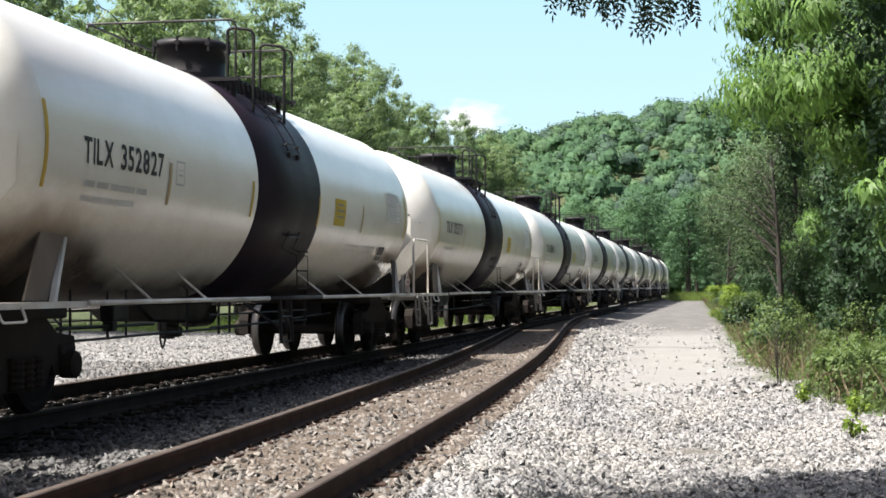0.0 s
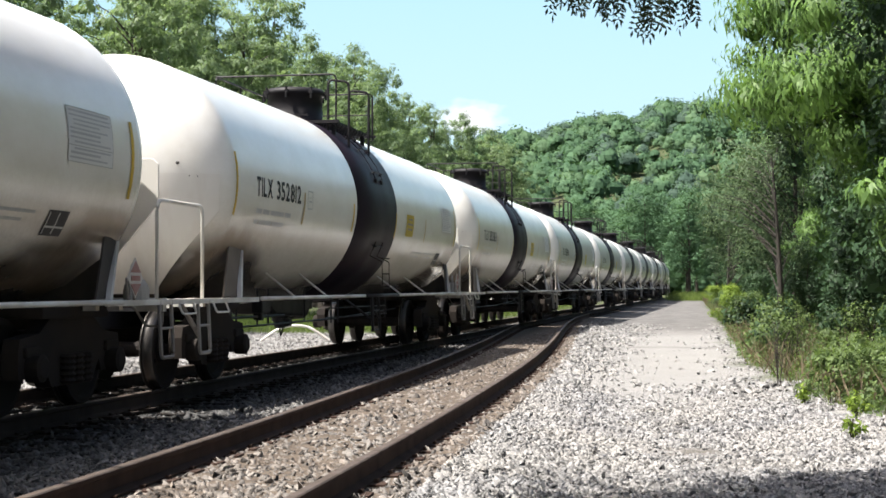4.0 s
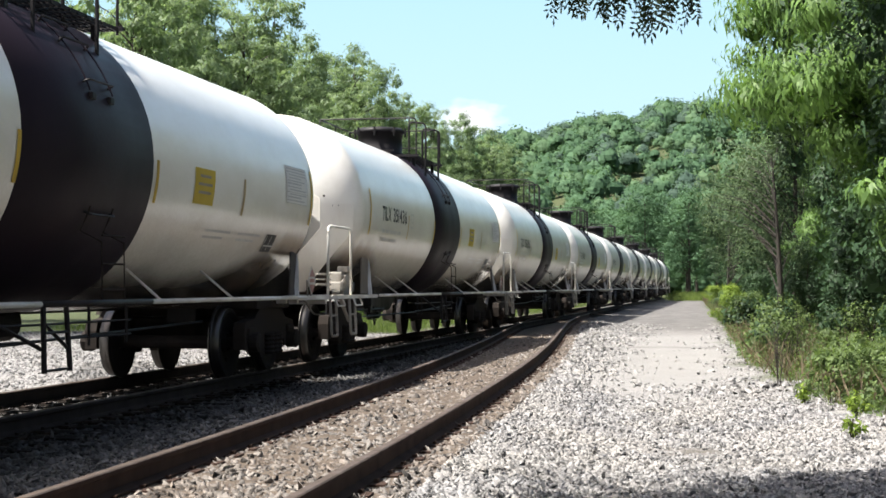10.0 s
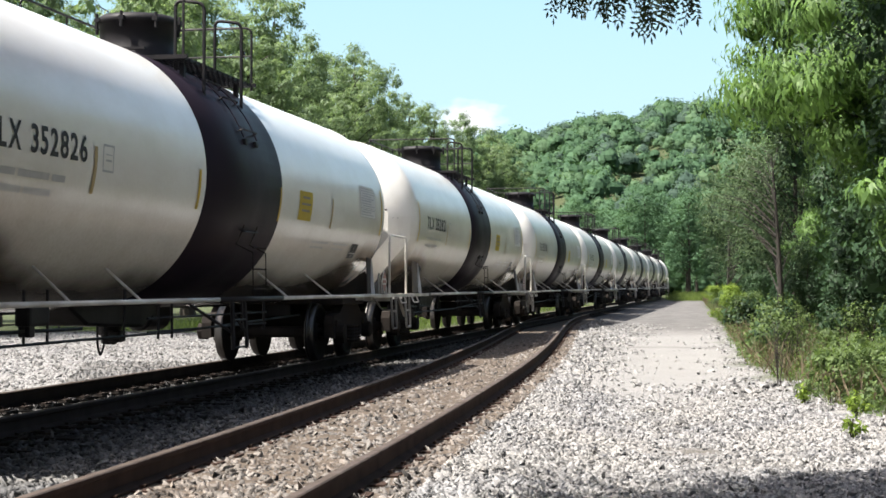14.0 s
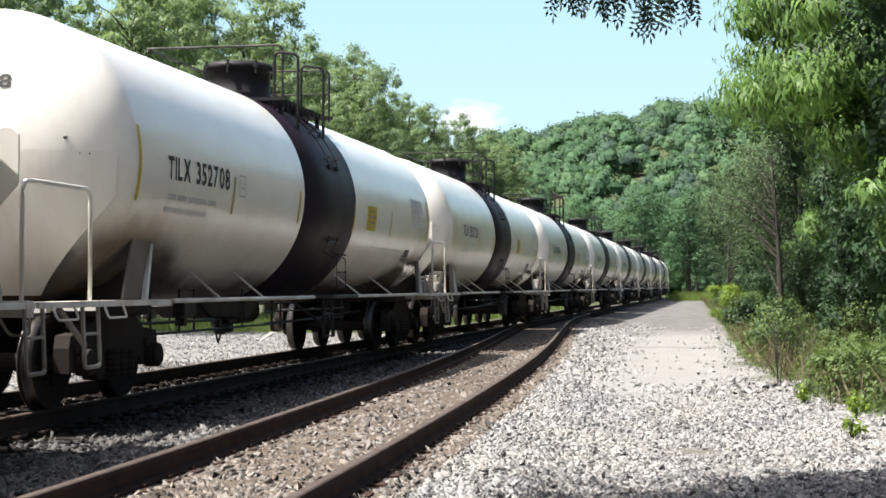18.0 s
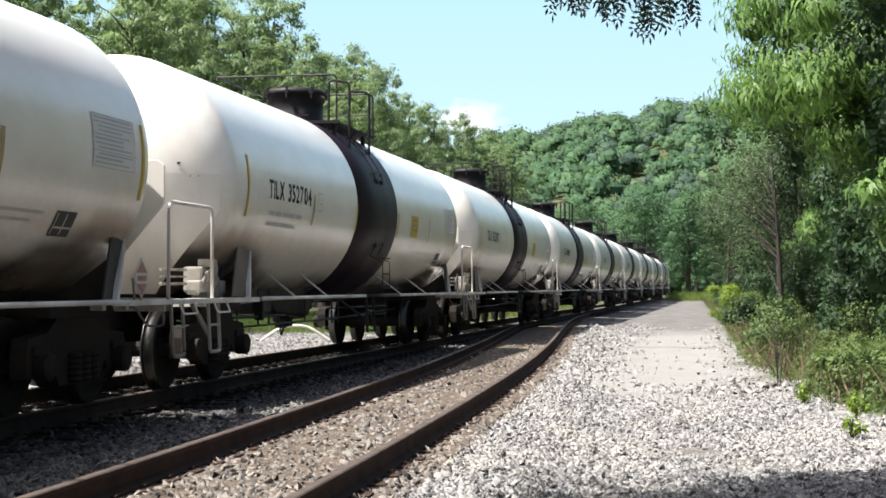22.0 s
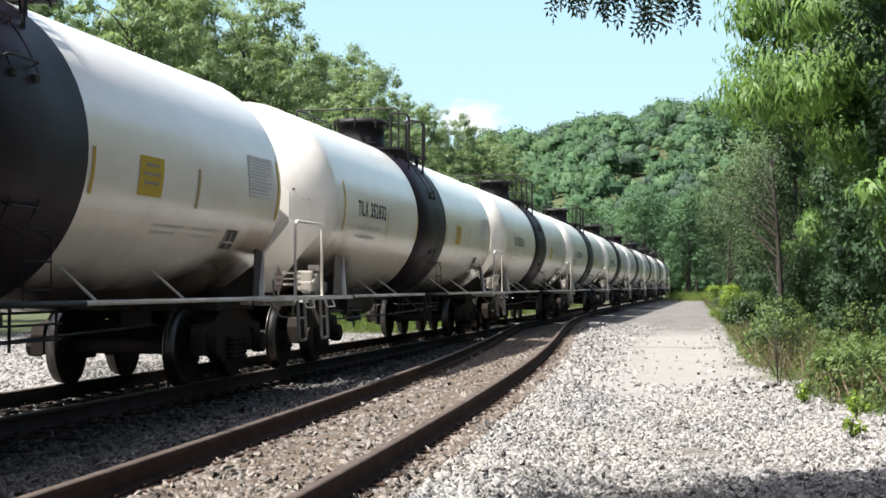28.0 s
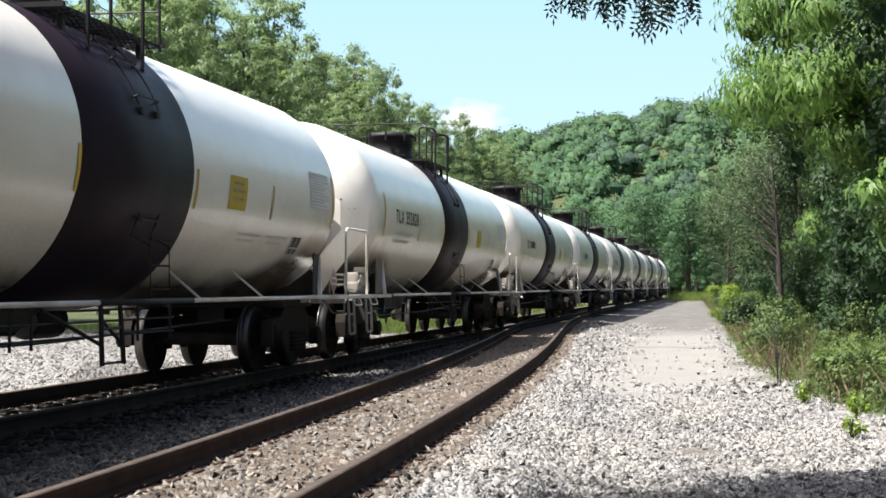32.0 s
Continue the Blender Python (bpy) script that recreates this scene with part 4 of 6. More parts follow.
                for r0, r1 in zip(grid, grid[1:]):
                    for k in range(12):
                        bm.faces.new((r0[k], r0[k + 1], r1[k + 1], r1[k]))
            bmesh.ops.recalc_face_normals(bm, faces=bm.faces)
            for f in bm.faces:
                f.smooth = True
        else:
            prism(bm, [(-1.45, 2.46), (-1.38, 2.52), (1.38, 2.52), (1.45, 2.46), (1.45, 2.05), (0.62, 1.08), (-0.62, 1.08), (-1.45, 2.05)], end * (SEAM + HEAD + 0.03), 0.02)
            bmesh.ops.bevel(bm, geom=bm.edges[:], offset=0.006, segments=1, affect="EDGES")
        part("head_shield", bm, SHIELD, car, "white steel half-height head shield")
        bm = bmesh.new()
        ue = B_END if end < 0 else A_END
        box(bm, ue + end * 0.02, 0, 0.88, 0.30, 0.26, 0.28, bevel=0.03)
        box(bm, ue + end * 0.17, -end * 0.05, 0.88, 0.30, 0.24, 0.26, bevel=0.06)
        part("coupler", bm, TRUCK, car, "rust-dark knuckle coupler")
        bm = bmesh.new()
        tube(bm, rounded([(ue, -0.45, 0.82), (ue + end * 0.1, -0.42, 0.5), (ue + end * 0.16, -0.3, 0.45)], 0.06), 0.026, 6)
        part("brake_hose", bm, BLACK, car)
    # brake end: hand rails, steps, brake gear
    for s in (-1, 1):
        bm = bmesh.new()
        tube(bm, rounded([(-9.71, s * 1.50, 1.03), (-9.71, s * 1.50, 2.08), (-8.33, s * 1.50, 2.08), (-8.33, s * 1.50, 1.03)], 0.13), 0.021, 8)
        part("hand_rail", bm, FRAME_WHITE, car, "white inverted-U hand rail on the deck", True)
        for u in (-9.58, -8.42):
            bm = bmesh.new()
            stirrup(bm, u, s * 1.54, s)
            part("sill_step", bm, STEP_GREY, car, "white hanging sill step, greyed for its shade")
        bm = bmesh.new()
        tube(bm, [(-9.0, s * 1.5, 1.0), (-8.45, s * 1.5, 0.66)], 0.03, 6)
        part("deck_brace", bm, STEP_GREY, car)
    bm = bmesh.new()
    box(bm, -7.86, -1.16, 1.27, 0.34, 0.24, 0.30, bevel=0.03)
    box(bm, -7.86, -1.30, 1.30, 0.24, 0.06, 0.14, bevel=0.02)
    lathe(bm, [(-7.70, 0.07), (-7.62, 0.12), (-7.48, 0.12), (-7.42, 0.09), (-7.34, 0.09), (-7.26, 0.05)], 14, "x", (0, -1.16, 1.26))
    box(bm, -7.5, -1.16, 1.11, 0.6, 0.2, 0.12, bevel=0.02)
    tube(bm, [(-8.9, -1.1, 1.38), (-8.2, -1.14, 1.38)], 0.02, 6)
    tube(bm, [(-8.9, -1.1, 1.22), (-8.2, -1.14, 1.22)], 0.02, 6)
    for u, y, z, w, h in ((-8.04, -1.2, 1.19, 0.16, 0.14), (-7.80, -1.26, 1.46, 0.22, 0.10), (-7.62, -1.22, 1.38, 0.14, 0.12), (-7.30, -1.2, 1.18, 0.18, 0.16)):
        box(bm, u, y, z, w, 0.18, h, bevel=0.025)
    tube(bm, rounded([(-8.3, -1.2, 1.12), (-8.1, -1.25, 1.10), (-8.0, -1.3, 1.3), (-7.7, -1.32, 1.46), (-7.3, -1.2, 1.40), (-7.2, -1.1, 1.1)], 0.06), 0.022, 6)
    tube(bm, [(-8.9, -1.1, 1.30), (-8.2, -1.14, 1.30)], 0.014, 6)
    part("brake_valve", bm, DIRTY_WHITE, car, "grimy white brake valve and reservoir on the deck")
    for y, z in ((-1.12, 2.47), (-1.20, 2.47), (-1.00, 2.62)):
        q = math.hypot(y, z - ZC) / R
        u = -SEAM - HEAD * math.sqrt(1 - q * q)
        bm = bmesh.new()
        lathe(bm, [(-0.02, 0.015), (0.010, 0.015), (0.016, 0.008)], 8, "y", (u - 0.01, y, z))
        part("lug", bm, GRIMY_SHADED, car, "small brown lug welded to the head")
    for s in (-1, 1):
        bm = bmesh.new()
        tube(bm, rounded([(-9.86, s * 0.30, 0.98), (-9.88, s * 1.20, 0.98), (-9.90, s * 1.34, 0.78), (-9.90, s * 1.52, 0.78), (-9.90, s * 1.52, 0.92)], 0.05), 0.014, 6)
        part("uncoupling_lever", bm, STEP_GREY, car, "bent uncoupling lever along the end beam")
        for u in (-9.35, -8.25):
            bm = bmesh.new()
            tube(bm, rounded([(u - 0.22, s * 1.57, 1.02), (u - 0.22, s * 1.62, 0.90), (u + 0.22, s * 1.62, 0.90), (u + 0.22, s * 1.57, 1.02)], 0.05), 0.012, 6)
            part("hand_hold", bm, FRAME_WHITE, car, "white horizontal grab iron under the deck")
    # gear hung under the belly
    bm = bmesh.new()
    prism(bm, [(-2.55, 0.99), (-2.0, 0.76), (-0.35, 0.70), (0.35, 0.99)], 0, 0.72, "y")
    bmesh.ops.bevel(bm, geom=bm.edges[:], offset=0.03, segments=1, affect="EDGES")
    part("bottom_sump", bm, BLACK, car, "black wedge-shaped sump under the tank")
    bm = bmesh.new()
    lathe(bm, [(0.50, 0.07), (0.52, 0.10), (0.60, 0.10), (0.62, 0.14), (0.74, 0.15)], 16, "z", (-0.55, 0, 0))
    box(bm, -0.62, -0.12, 0.60, 0.20, 0.16, 0.14, bevel=0.03)
    part("bottom_outlet", bm, BLACK, car, "black bottom outlet valve below the sump")
    bm = bmesh.new()
    tube(bm, rounded([(-1.62, -0.3, 0.80), (-1.60, -0.3, 0.52), (-1.52, -0.3, 0.40), (-1.42, -0.3, 0.52), (-1.40, -0.3, 0.80)], 0.05), 0.014, 6)
    part("safety_chain", bm, BLACK, car, "dark chain loop hanging under the sump")
    bm = bmesh.new()
    tube(bm, [(-5.9, -0.9, 0.78), (-3.4, -0.9, 0.77)], 0.020, 6)
    part("brake_rod", bm, BLACK, car)
    bm = bmesh.new()
    tube(bm, [(-5.9, -0.9, 0.65), (-0.6, -0.9, 0.66), (5.6, -0.6, 0.74)], 0.016, 6)
    part("brake_rod", bm, BLACK, car)
    for u in (-5.6, -4.68, -4.18, -2.3):
        bm = bmesh.new()
        tube(bm, [(u, -0.9, 1.16), (u, -0.9, 0.64)], 0.015, 6)
        part("rod_hanger", bm, BLACK, car)
    bm = bmesh.new()
    box(bm, -4.5, -0.9, 0.92, 0.42, 0.16, 0.20, bevel=0.03)
    box(bm, -4.62, -0.9, 0.80, 0.12, 0.12, 0.16, bevel=0.02)
    part("brake_lever_box", bm, BLACK, car, "dark brake lever casting under the tank")
    bm = bmesh.new()
    tube(bm, [(-5.9, 0.6, 0.90), (5.9, 0.6, 0.90)], 0.03, 6)
    part("brake_pipe", bm, BLACK, car)
    bm = bmesh.new()
    lathe(bm, [(1.55, 0.18), (1.6, 0.21), (2.3, 0.21), (2.35, 0.18)], 16, "x", (0, 0.5, 0.80))
    box(bm, 1.95, 0.5, 1.0, 0.5, 0.2, 0.1)
    part("air_reservoir", bm, BLACK, car)

    # markings
    for s in (-1,):
        for u, z0, z1 in ((-7.08, 2.04, 2.80), (-4.05, 2.04, 2.48), (-1.52, 2.04, 2.48), (1.60, 2.04, 2.48), (4.47, 2.04, 2.48), (7.48, 2.04, 2.80)):
            bm = bmesh.new()
            patch(bm, u - 0.036, u + 0.036, z0, z1, 0.008, 5, s)
            if abs(u + 4.05) < 0.01 or abs(u - 4.47) < 0.01:
                part("reflective_stripe", bm, DULL_YELLOW, car, "weathered dull yellow reflective stripe")
            else:
                part("reflective_stripe", bm, YELLOW, car, "yellow reflective stripe")
        bm = bmesh.new()
        patch(bm, 2.72, 3.38, 2.10, 2.50, 0.007, 3, s)
        board = part("warning_label", bm, PLACARD, car, "yellow warning label with unreadable dark lines")
        for z, w in ((2.40, 0.36), (2.31, 0.46), (2.22, 0.40)):
            bm = bmesh.new()
            patch(bm, 3.05 - w / 2, 3.05 + w / 2, z, z + 0.03, 0.010, 1, s)
            part("text_bar", bm, STEP_GREY, board)
        bm = bmesh.new()
        patch(bm, 6.25, 7.25, 2.30, 2.80, 0.007, 4, s)
        board = part("data_panel", bm, PANEL, car, "grey stencilled data panel")
        bm = bmesh.new()
        for u0, u1, z0, z1 in ((6.25, 7.25, 2.30, 2.308), (6.25, 7.25, 2.792, 2.80), (6.25, 6.262, 2.30, 2.80), (7.238, 7.25, 2.30, 2.80), (6.25, 7.25, 2.446, 2.454)):
            patch(bm, u0, u1, z0, z1, 0.009, 3, s)
        part("panel_border", bm, FADED, board, "thin grey border line")
        rng = random.Random(14)
        for k, z in enumerate((2.335, 2.375, 2.415, 2.475, 2.515, 2.555, 2.595, 2.635, 2.675, 2.715, 2.755)):
            bm = bmesh.new()
            patch(bm, 6.29 + rng.choice((0.0, 0.0, 0.08)), rng.choice((7.20, 7.12, 6.95, 7.18)), z, z + rng.uniform(0.014, 0.024), 0.010, 1, s)
            part("text_bar", bm, PRINT, board)
        bm = bmesh.new()
        patch(bm, 5.76, 6.18, 1.60, 1.85, 0.007, 3, s)
        board = part("route_label", bm, INK, car, "black consolidated stencil label")
        bm = bmesh.new()
        for u in (5.78, 5.97):
            patch(bm, u, u + 0.02, 1.62, 1.83, 0.010, 2, s)
        patch(bm, 5.78, 6.16, 1.68, 1.70, 0.010, 1, s)
        part("text_bar", bm, FADED, board)
        for z, u1, n, tone in ((2.14, -4.62, 19, FADED), (2.00, -4.85, 16, PRINT_PALE)):
            gaps = (3, 7, 15) if n == 19 else (2, 9)
            for word, (c0, c1) in enumerate(zip((0,) + gaps, gaps + (n,))):
                bm = bmesh.new()
                step = (u1 + 6.15) / n
                patch(bm, -6.15 + (c0 + (0.6 if word else 0)) * step, -6.15 + (c1 - 0.1) * step, z - 0.038, z + 0.022, 0.006, 1, s)
                part("stencil_line", bm, tone, car, "faded unreadable stencil line")
        bm = bmesh.new()
        for u0, u1, z0, z1 in ((-3.86, -3.84, 2.26, 2.52), (-3.62, -3.60, 2.26, 2.52), (-3.86, -3.60, 2.26, 2.28), (-3.86, -3.60, 2.50, 2.52), (-3.80, -3.66, 2.36, 2.38), (-3.80, -3.66, 2.42, 2.43)):
            patch(bm, u0, u1, z0, z1, 0.006, 1, s)
        part("stencil_box", bm, FADED, car)
        for u0 in (3.4, 4.6):
            for z, w in ((1.80, 0.9), (1.72, 0.7)):
                bm = bmesh.new()
                patch(bm, u0, u0 + w, z, z + 0.03, 0.006, 1, s)
                part("stencil_line", bm, FADED, car)
        bm = bmesh.new()
        prism(bm, [(7.3, 1.47), (7.49, 1.27), (7.3, 1.07), (7.11, 1.27)], s * 1.585, 0.012, "y")
        board = part("hazard_diamond", bm, FRAME_WHITE, car, "worn red and white hazard diamond in a holder")
        bm = bmesh.new()
        prism(bm, [(7.3, 1.435), (7.43, 1.325), (7.17, 1.325)], s * 1.592, 0.012, "y")
        part("red_point", bm, RED, board)
        bm = bmesh.new()
        prism(bm, [(7.3, 1.105), (7.43, 1.215), (7.17, 1.215)], s * 1.592, 0.012, "y")
        part("red_point", bm, RED, board)
        bm = bmesh.new()
        box(bm, 7.3, s * 1.594, 1.27, 0.22, 0.008, 0.05)
        part("text_bar", bm, RED, board)
        for du in (-0.20, 0.20):
            bm = bmesh.new()
            tube(bm, [(7.3 + du * 0.9, s * 1.57, 1.27), (7.3 + du * 0.4, s * 1.55, 1.06)], 0.012, 6)
            part("holder_arm", bm, STEP_GREY, board)
    t1 = truck(car, -7.05)
    t2 = truck(car, 6.95)
    return car, (t1, t2)


NUMBERS = {-5: "", -4: "352827", -3: "352717", -2: "352812", -1: "352813", 0: "351399", 1: "351436", 2: "352826", 3: "352821", 4: "352708", 5: "352726",
           6: "352704", 7: "352817", 8: "", 9: "352832", 10: "352700", 11: "352828"}
CARS = {}
SLACK = {-5: 0.25, -4: 0.25, -3: 0.43, -2: 0.44, -1: 0.48, 0: -0.02, 1: 0.10, 2: 0.34, 3: 0.36, 4: 0.50, 5: 0.12}   # play in the couplers
LABEL_SHIFT = {-5: -0.40, -4: -0.40, -3: -0.38, -2: -0.40, -1: -0.40, 2: -0.40, 3: -0.35, 4: -0.42}
LABEL = "white tank car with black middle band on the main line"


def build_train():
    first, trucks = build_car()
    tagged(first, LABEL, "tank car", "tank cars of the train")
    CARS[-5] = first
    for n in range(-4, 24):
        CARS[n] = copy_thing(first, Matrix.Identity(4))
    for n, car in CARS.items():
        text = NUMBERS.get(n, "")
        back = -0.5 if n in LABEL_SHIFT else 0.0
        for side in (-1,):
            part("initials", lettering("initials", "TILX", -6.22 + back, 2.32, 0.235, 0.68, INK, side), None, car, "black stencilled initials")
            if text:
                part("car_number", lettering("car_number", text, -5.36 + back, 2.32, 0.235, 1.14, INK, side), None, car, "black stencilled car number")
                part("end_number", head_lettering("end_number", text, 3.11, 0.13, 0.94), None, car, "small black number stencilled on the tank's end")
            else:
                for j in range(6):
                    bm = bmesh.new()
                    patch(bm, -5.36 + back + j * 0.19, -5.23 + back + j * 0.19, 2.33, 2.54, 0.006, 2, side)
                    part("number_bar", bm, INK, car, "unreadable black figure")
        if n in LABEL_SHIFT:
            for o in car.children:
                if o.name.startswith("warning_label"):
                    o.location.x = LABEL_SHIFT[n]
                u = o.data.vertices[0].co.x if o.type == "MESH" else 9.0
                if o.name.startswith("reflective_stripe"):
                    o.location.x = -0.42 if u < -6 else -0.48 if u < -3 else -0.17 if u < 2 else -0.37 if u < 6 else -0.12
                elif o.name.startswith("data_panel"):
                    o.location.x = -0.38
                elif o.name.startswith(("saddle_strut", "saddle_plate", "saddle_web", "hand_rail", "sill_step", "deck_brace")) and u < 0:
                    o.location.x = -0.30
                elif o.name.startswith(("stencil_line", "stencil_box")) and u < -3:
                    o.location.x = -0.5
                elif o.name.startswith(("ladder_leg", "leg_rung", "ladder_brace")):
                    o.location.x = 0.42
            # these cars carry their brake gear at the other end
            for o in [o for o in car.children if o.name.startswith("brake_valve")]:
                bpy.data.objects.remove(o)
            bm = bmesh.new()
            lathe(bm, [(1.05, 0.02), (1.05, 0.13), (1.15, 0.13), (1.21, 0.115), (1.26, 0.075), (1.28, 0.02)], 16, "z", (7.80, -1.40, 0))
            tube(bm, rounded([(7.60, -1.42, 1.05), (7.58, -1.42, 1.30), (7.65, -1.42, 1.42), (7.72, -1.42, 1.30), (7.70, -1.42, 1.18)], 0.04), 0.016, 6)
            part("brake_cylinder", bm, DIRTY_WHITE, car, "white domed brake cylinder on the end deck")
    return trucks


TRUCKS = build_train()


def rolled(t):
    """Metres that the train has rolled towards the eye since nine seconds."""
    return 7.9404 * (t - 9) + 0.019436 * (t - 9) ** 2 / 2


def motions():
    for n, car in CARS.items():
        rows = []
        for k in range(0, 33):
            x, y, h = main_line(7.38 + SLACK.get(n, 0.0) + PERIOD * n - rolled(k))
            rows.append((float(k), pose(x, y, 0, 0, 0, 90 - math.degrees(h))))
        walk(car, rows)
    # wheels: every wheelset of the train turns alike, so all share the two rolling actions
    spins = []
    for j in (1, 2):
        w = TRUCKS[0][j]
        x = w.matrix_basis.translation.x
        walk(w, [(k / 15, pose(x, 0, 0.457, 0, -math.degrees(rolled(k / 15) / 0.457), 0)) for k in range(0, 481)])
        spins.append((x, w, w.animation_data.action, w.animation_data.action_slot))
    for car in CARS.values():
        for o in car.children_recursive:
            if o.name.startswith("wheelset"):
                for x, w, act, slot in spins:
                    if o is not w and abs(o.location.x - x) < 0.2:
                        o.rotation_mode = "QUATERNION"
                        o.animation_data_create().action = act
                        o.animation_data.action_slot = slot
    for thing, at, size, lag in SWAYING:
        rows = []
        for k in range(0, 65):
            t = k / 2
            a = size * (math.sin(1.7 * t + lag) + 0.6 * math.sin(2.9 * t + 2 * lag))
            rows.append((t, at @ pose(0, 0, 0, a * 0.5, a, a * 0.4)))
        walk(thing, rows)


# ---- plants ----
def unit(rng, n):
    v = rng.normal(size=(n, 3))
    return v / np.linalg.norm(v, axis=1, keepdims=True)


def frames_of(axis, rng):
    """For each axis a random pair of directions square to it."""
    ref = unit(rng, len(axis))
    side = np.cross(axis, ref)
    side /= np.linalg.norm(side, axis=1, keepdims=True) + 1e-9
    return side, np.cross(axis, side)


def leaf_quads(at, axis, size, rng, width=0.5, curl=0.15, facing=None, jitter=0.45):
    """One folded, pointed blade at each place along its axis; facing: the way that the blades mostly look."""
    side, up = frames_of(axis, rng)
    if facing is not None:
        look_at = facing / (np.linalg.norm(facing, axis=1, keepdims=True) + 1e-9) + jitter * unit(rng, len(axis))
        look_at /= np.linalg.norm(look_at, axis=1, keepdims=True) + 1e-9
        axis = axis - 0.9 * look_at * (axis * look_at).sum(1, keepdims=True)
        axis /= np.linalg.norm(axis, axis=1, keepdims=True) + 1e-9
        side = np.cross(axis, look_at)
        side /= np.linalg.norm(side, axis=1, keepdims=True) + 1e-9
        up = np.cross(side, axis)
    s = np.asarray(size)[:, None]
    base = at
    tip = at + axis * s - up * s * curl
    mid = at + axis * s * 0.45
    l, r = mid + side * s * width / 2 + up * s * 0.06, mid - side * s * width / 2 + up * s * 0.06
    v = np.stack([base, l, tip, r], 1).reshape(-1, 3)
    return v, np.arange(len(at) * 4).reshape(-1, 4)


def soften(me, out, leaf=0.45):
    """Bends the leaves' normals towards the rounding of the clump that they cover."""
    n = len(me.vertices)
    co = np.empty(n * 3, np.float32)
    me.vertices.foreach_get("co", co)
    q = co.reshape(-1, 4, 3)
    own = np.cross(q[:, 1] - q[:, 3], q[:, 2] - q[:, 0])
    own /= np.linalg.norm(own, axis=1, keepdims=True) + 1e-9
    out = out / (np.linalg.norm(out, axis=1, keepdims=True) + 1e-9)
    turned = (own * out).sum(1) < 0
    q[turned, 1], q[turned, 3] = q[turned, 3].copy(), q[turned, 1].copy()
    own[turned] *= -1
    me.vertices.foreach_set("co", q.ravel())
    nor = own * leaf + out
    nor /= np.linalg.norm(nor, axis=1, keepdims=True) + 1e-9
    att = me.attributes.new("custom_normal", "FLOAT_VECTOR", "POINT")
    att.data.foreach_set("vector", np.repeat(nor, 4, 0).astype(np.float32).ravel())
    me.update()
    return me


def sprig_quads(at, axis, size, rng, pairs=4, blade=0.32, width=0.42):
    """Feathered leaves: pairs of leaflets along a drooping rib."""
    side, up = frames_of(axis, rng)
    # leaflets lie in a plane that faces mostly upwards
    flip = np.sign(up[:, 2:3] + 1e-6)
    up = up * flip
    s = np.asarray(size)[:, None]
    out = []
    for k in range(pairs):
        t = (k + 0.6) / pairs
        p = at + axis * s * t - up * s * 0.22 * t * t
        for d in (-1, 1):
            ax = side * d * 0.88 + axis * 0.42 - up * 0.18
            L = s * blade * (1.0 - 0.35 * abs(t - 0.45))
            w = np.cross(ax, up) * L * width / 2
            m = p + ax * L * 0.5
            out.append(np.stack([p, m - w, p + ax * L, m + w], 1))
    p = at + axis * s - up * s * 0.22
    L = s * blade
    ax = axis - up * 0.35
    w = side * L * width / 2
    out.append(np.stack([p, p + ax * L * 0.5 + w, p + ax * L, p + ax * L * 0.5 - w], 1))
    v = np.stack(out, 1).reshape(-1, 3)
    return v, np.arange(len(v)).reshape(-1, 4)


def clumps_in(rng, n, height, radius, base, lean=0.0, top=0.5):
    """Places of leaf clumps in an uneven crown, denser near its skin."""
    # five to nine boughs, each with a bunch of clumps of its own
    boughs = max(5, min(18, n // 12))
    b = unit(rng, boughs) * rng.uniform(0.35, 0.72, (boughs, 1))
    b[:, 2] = np.linspace(-0.62, 0.62, boughs) + rng.uniform(-0.12, 0.12, boughs)
    d = b[rng.integers(0, boughs, n)] + unit(rng, n) * rng.uniform(0.16, 0.56, (n, 1)) * np.array([1, 1, 0.8])
    r = np.minimum(np.linalg.norm(d, axis=1), 1.08)
    d /= np.linalg.norm(d, axis=1, keepdims=True)
    lobes = 1 + 0.28 * np.sin(3 * np.arctan2(d[:, 1], d[:, 0]) + rng.uniform(0, 6)) * np.cos(2.3 * d[:, 2] + rng.uniform(0, 6))
    mid, half = (base + height) / 2, (height - base) / 2
    taper = 1 - 0.35 * np.clip(d[:, 2], 0, 1) - top * 0.3 * np.clip(-d[:, 2], 0, 1)
    return np.stack([d[:, 0] * r * radius * lobes * taper, d[:, 1] * r * radius * lobes * taper, mid + d[:, 2] * r * half], -1)


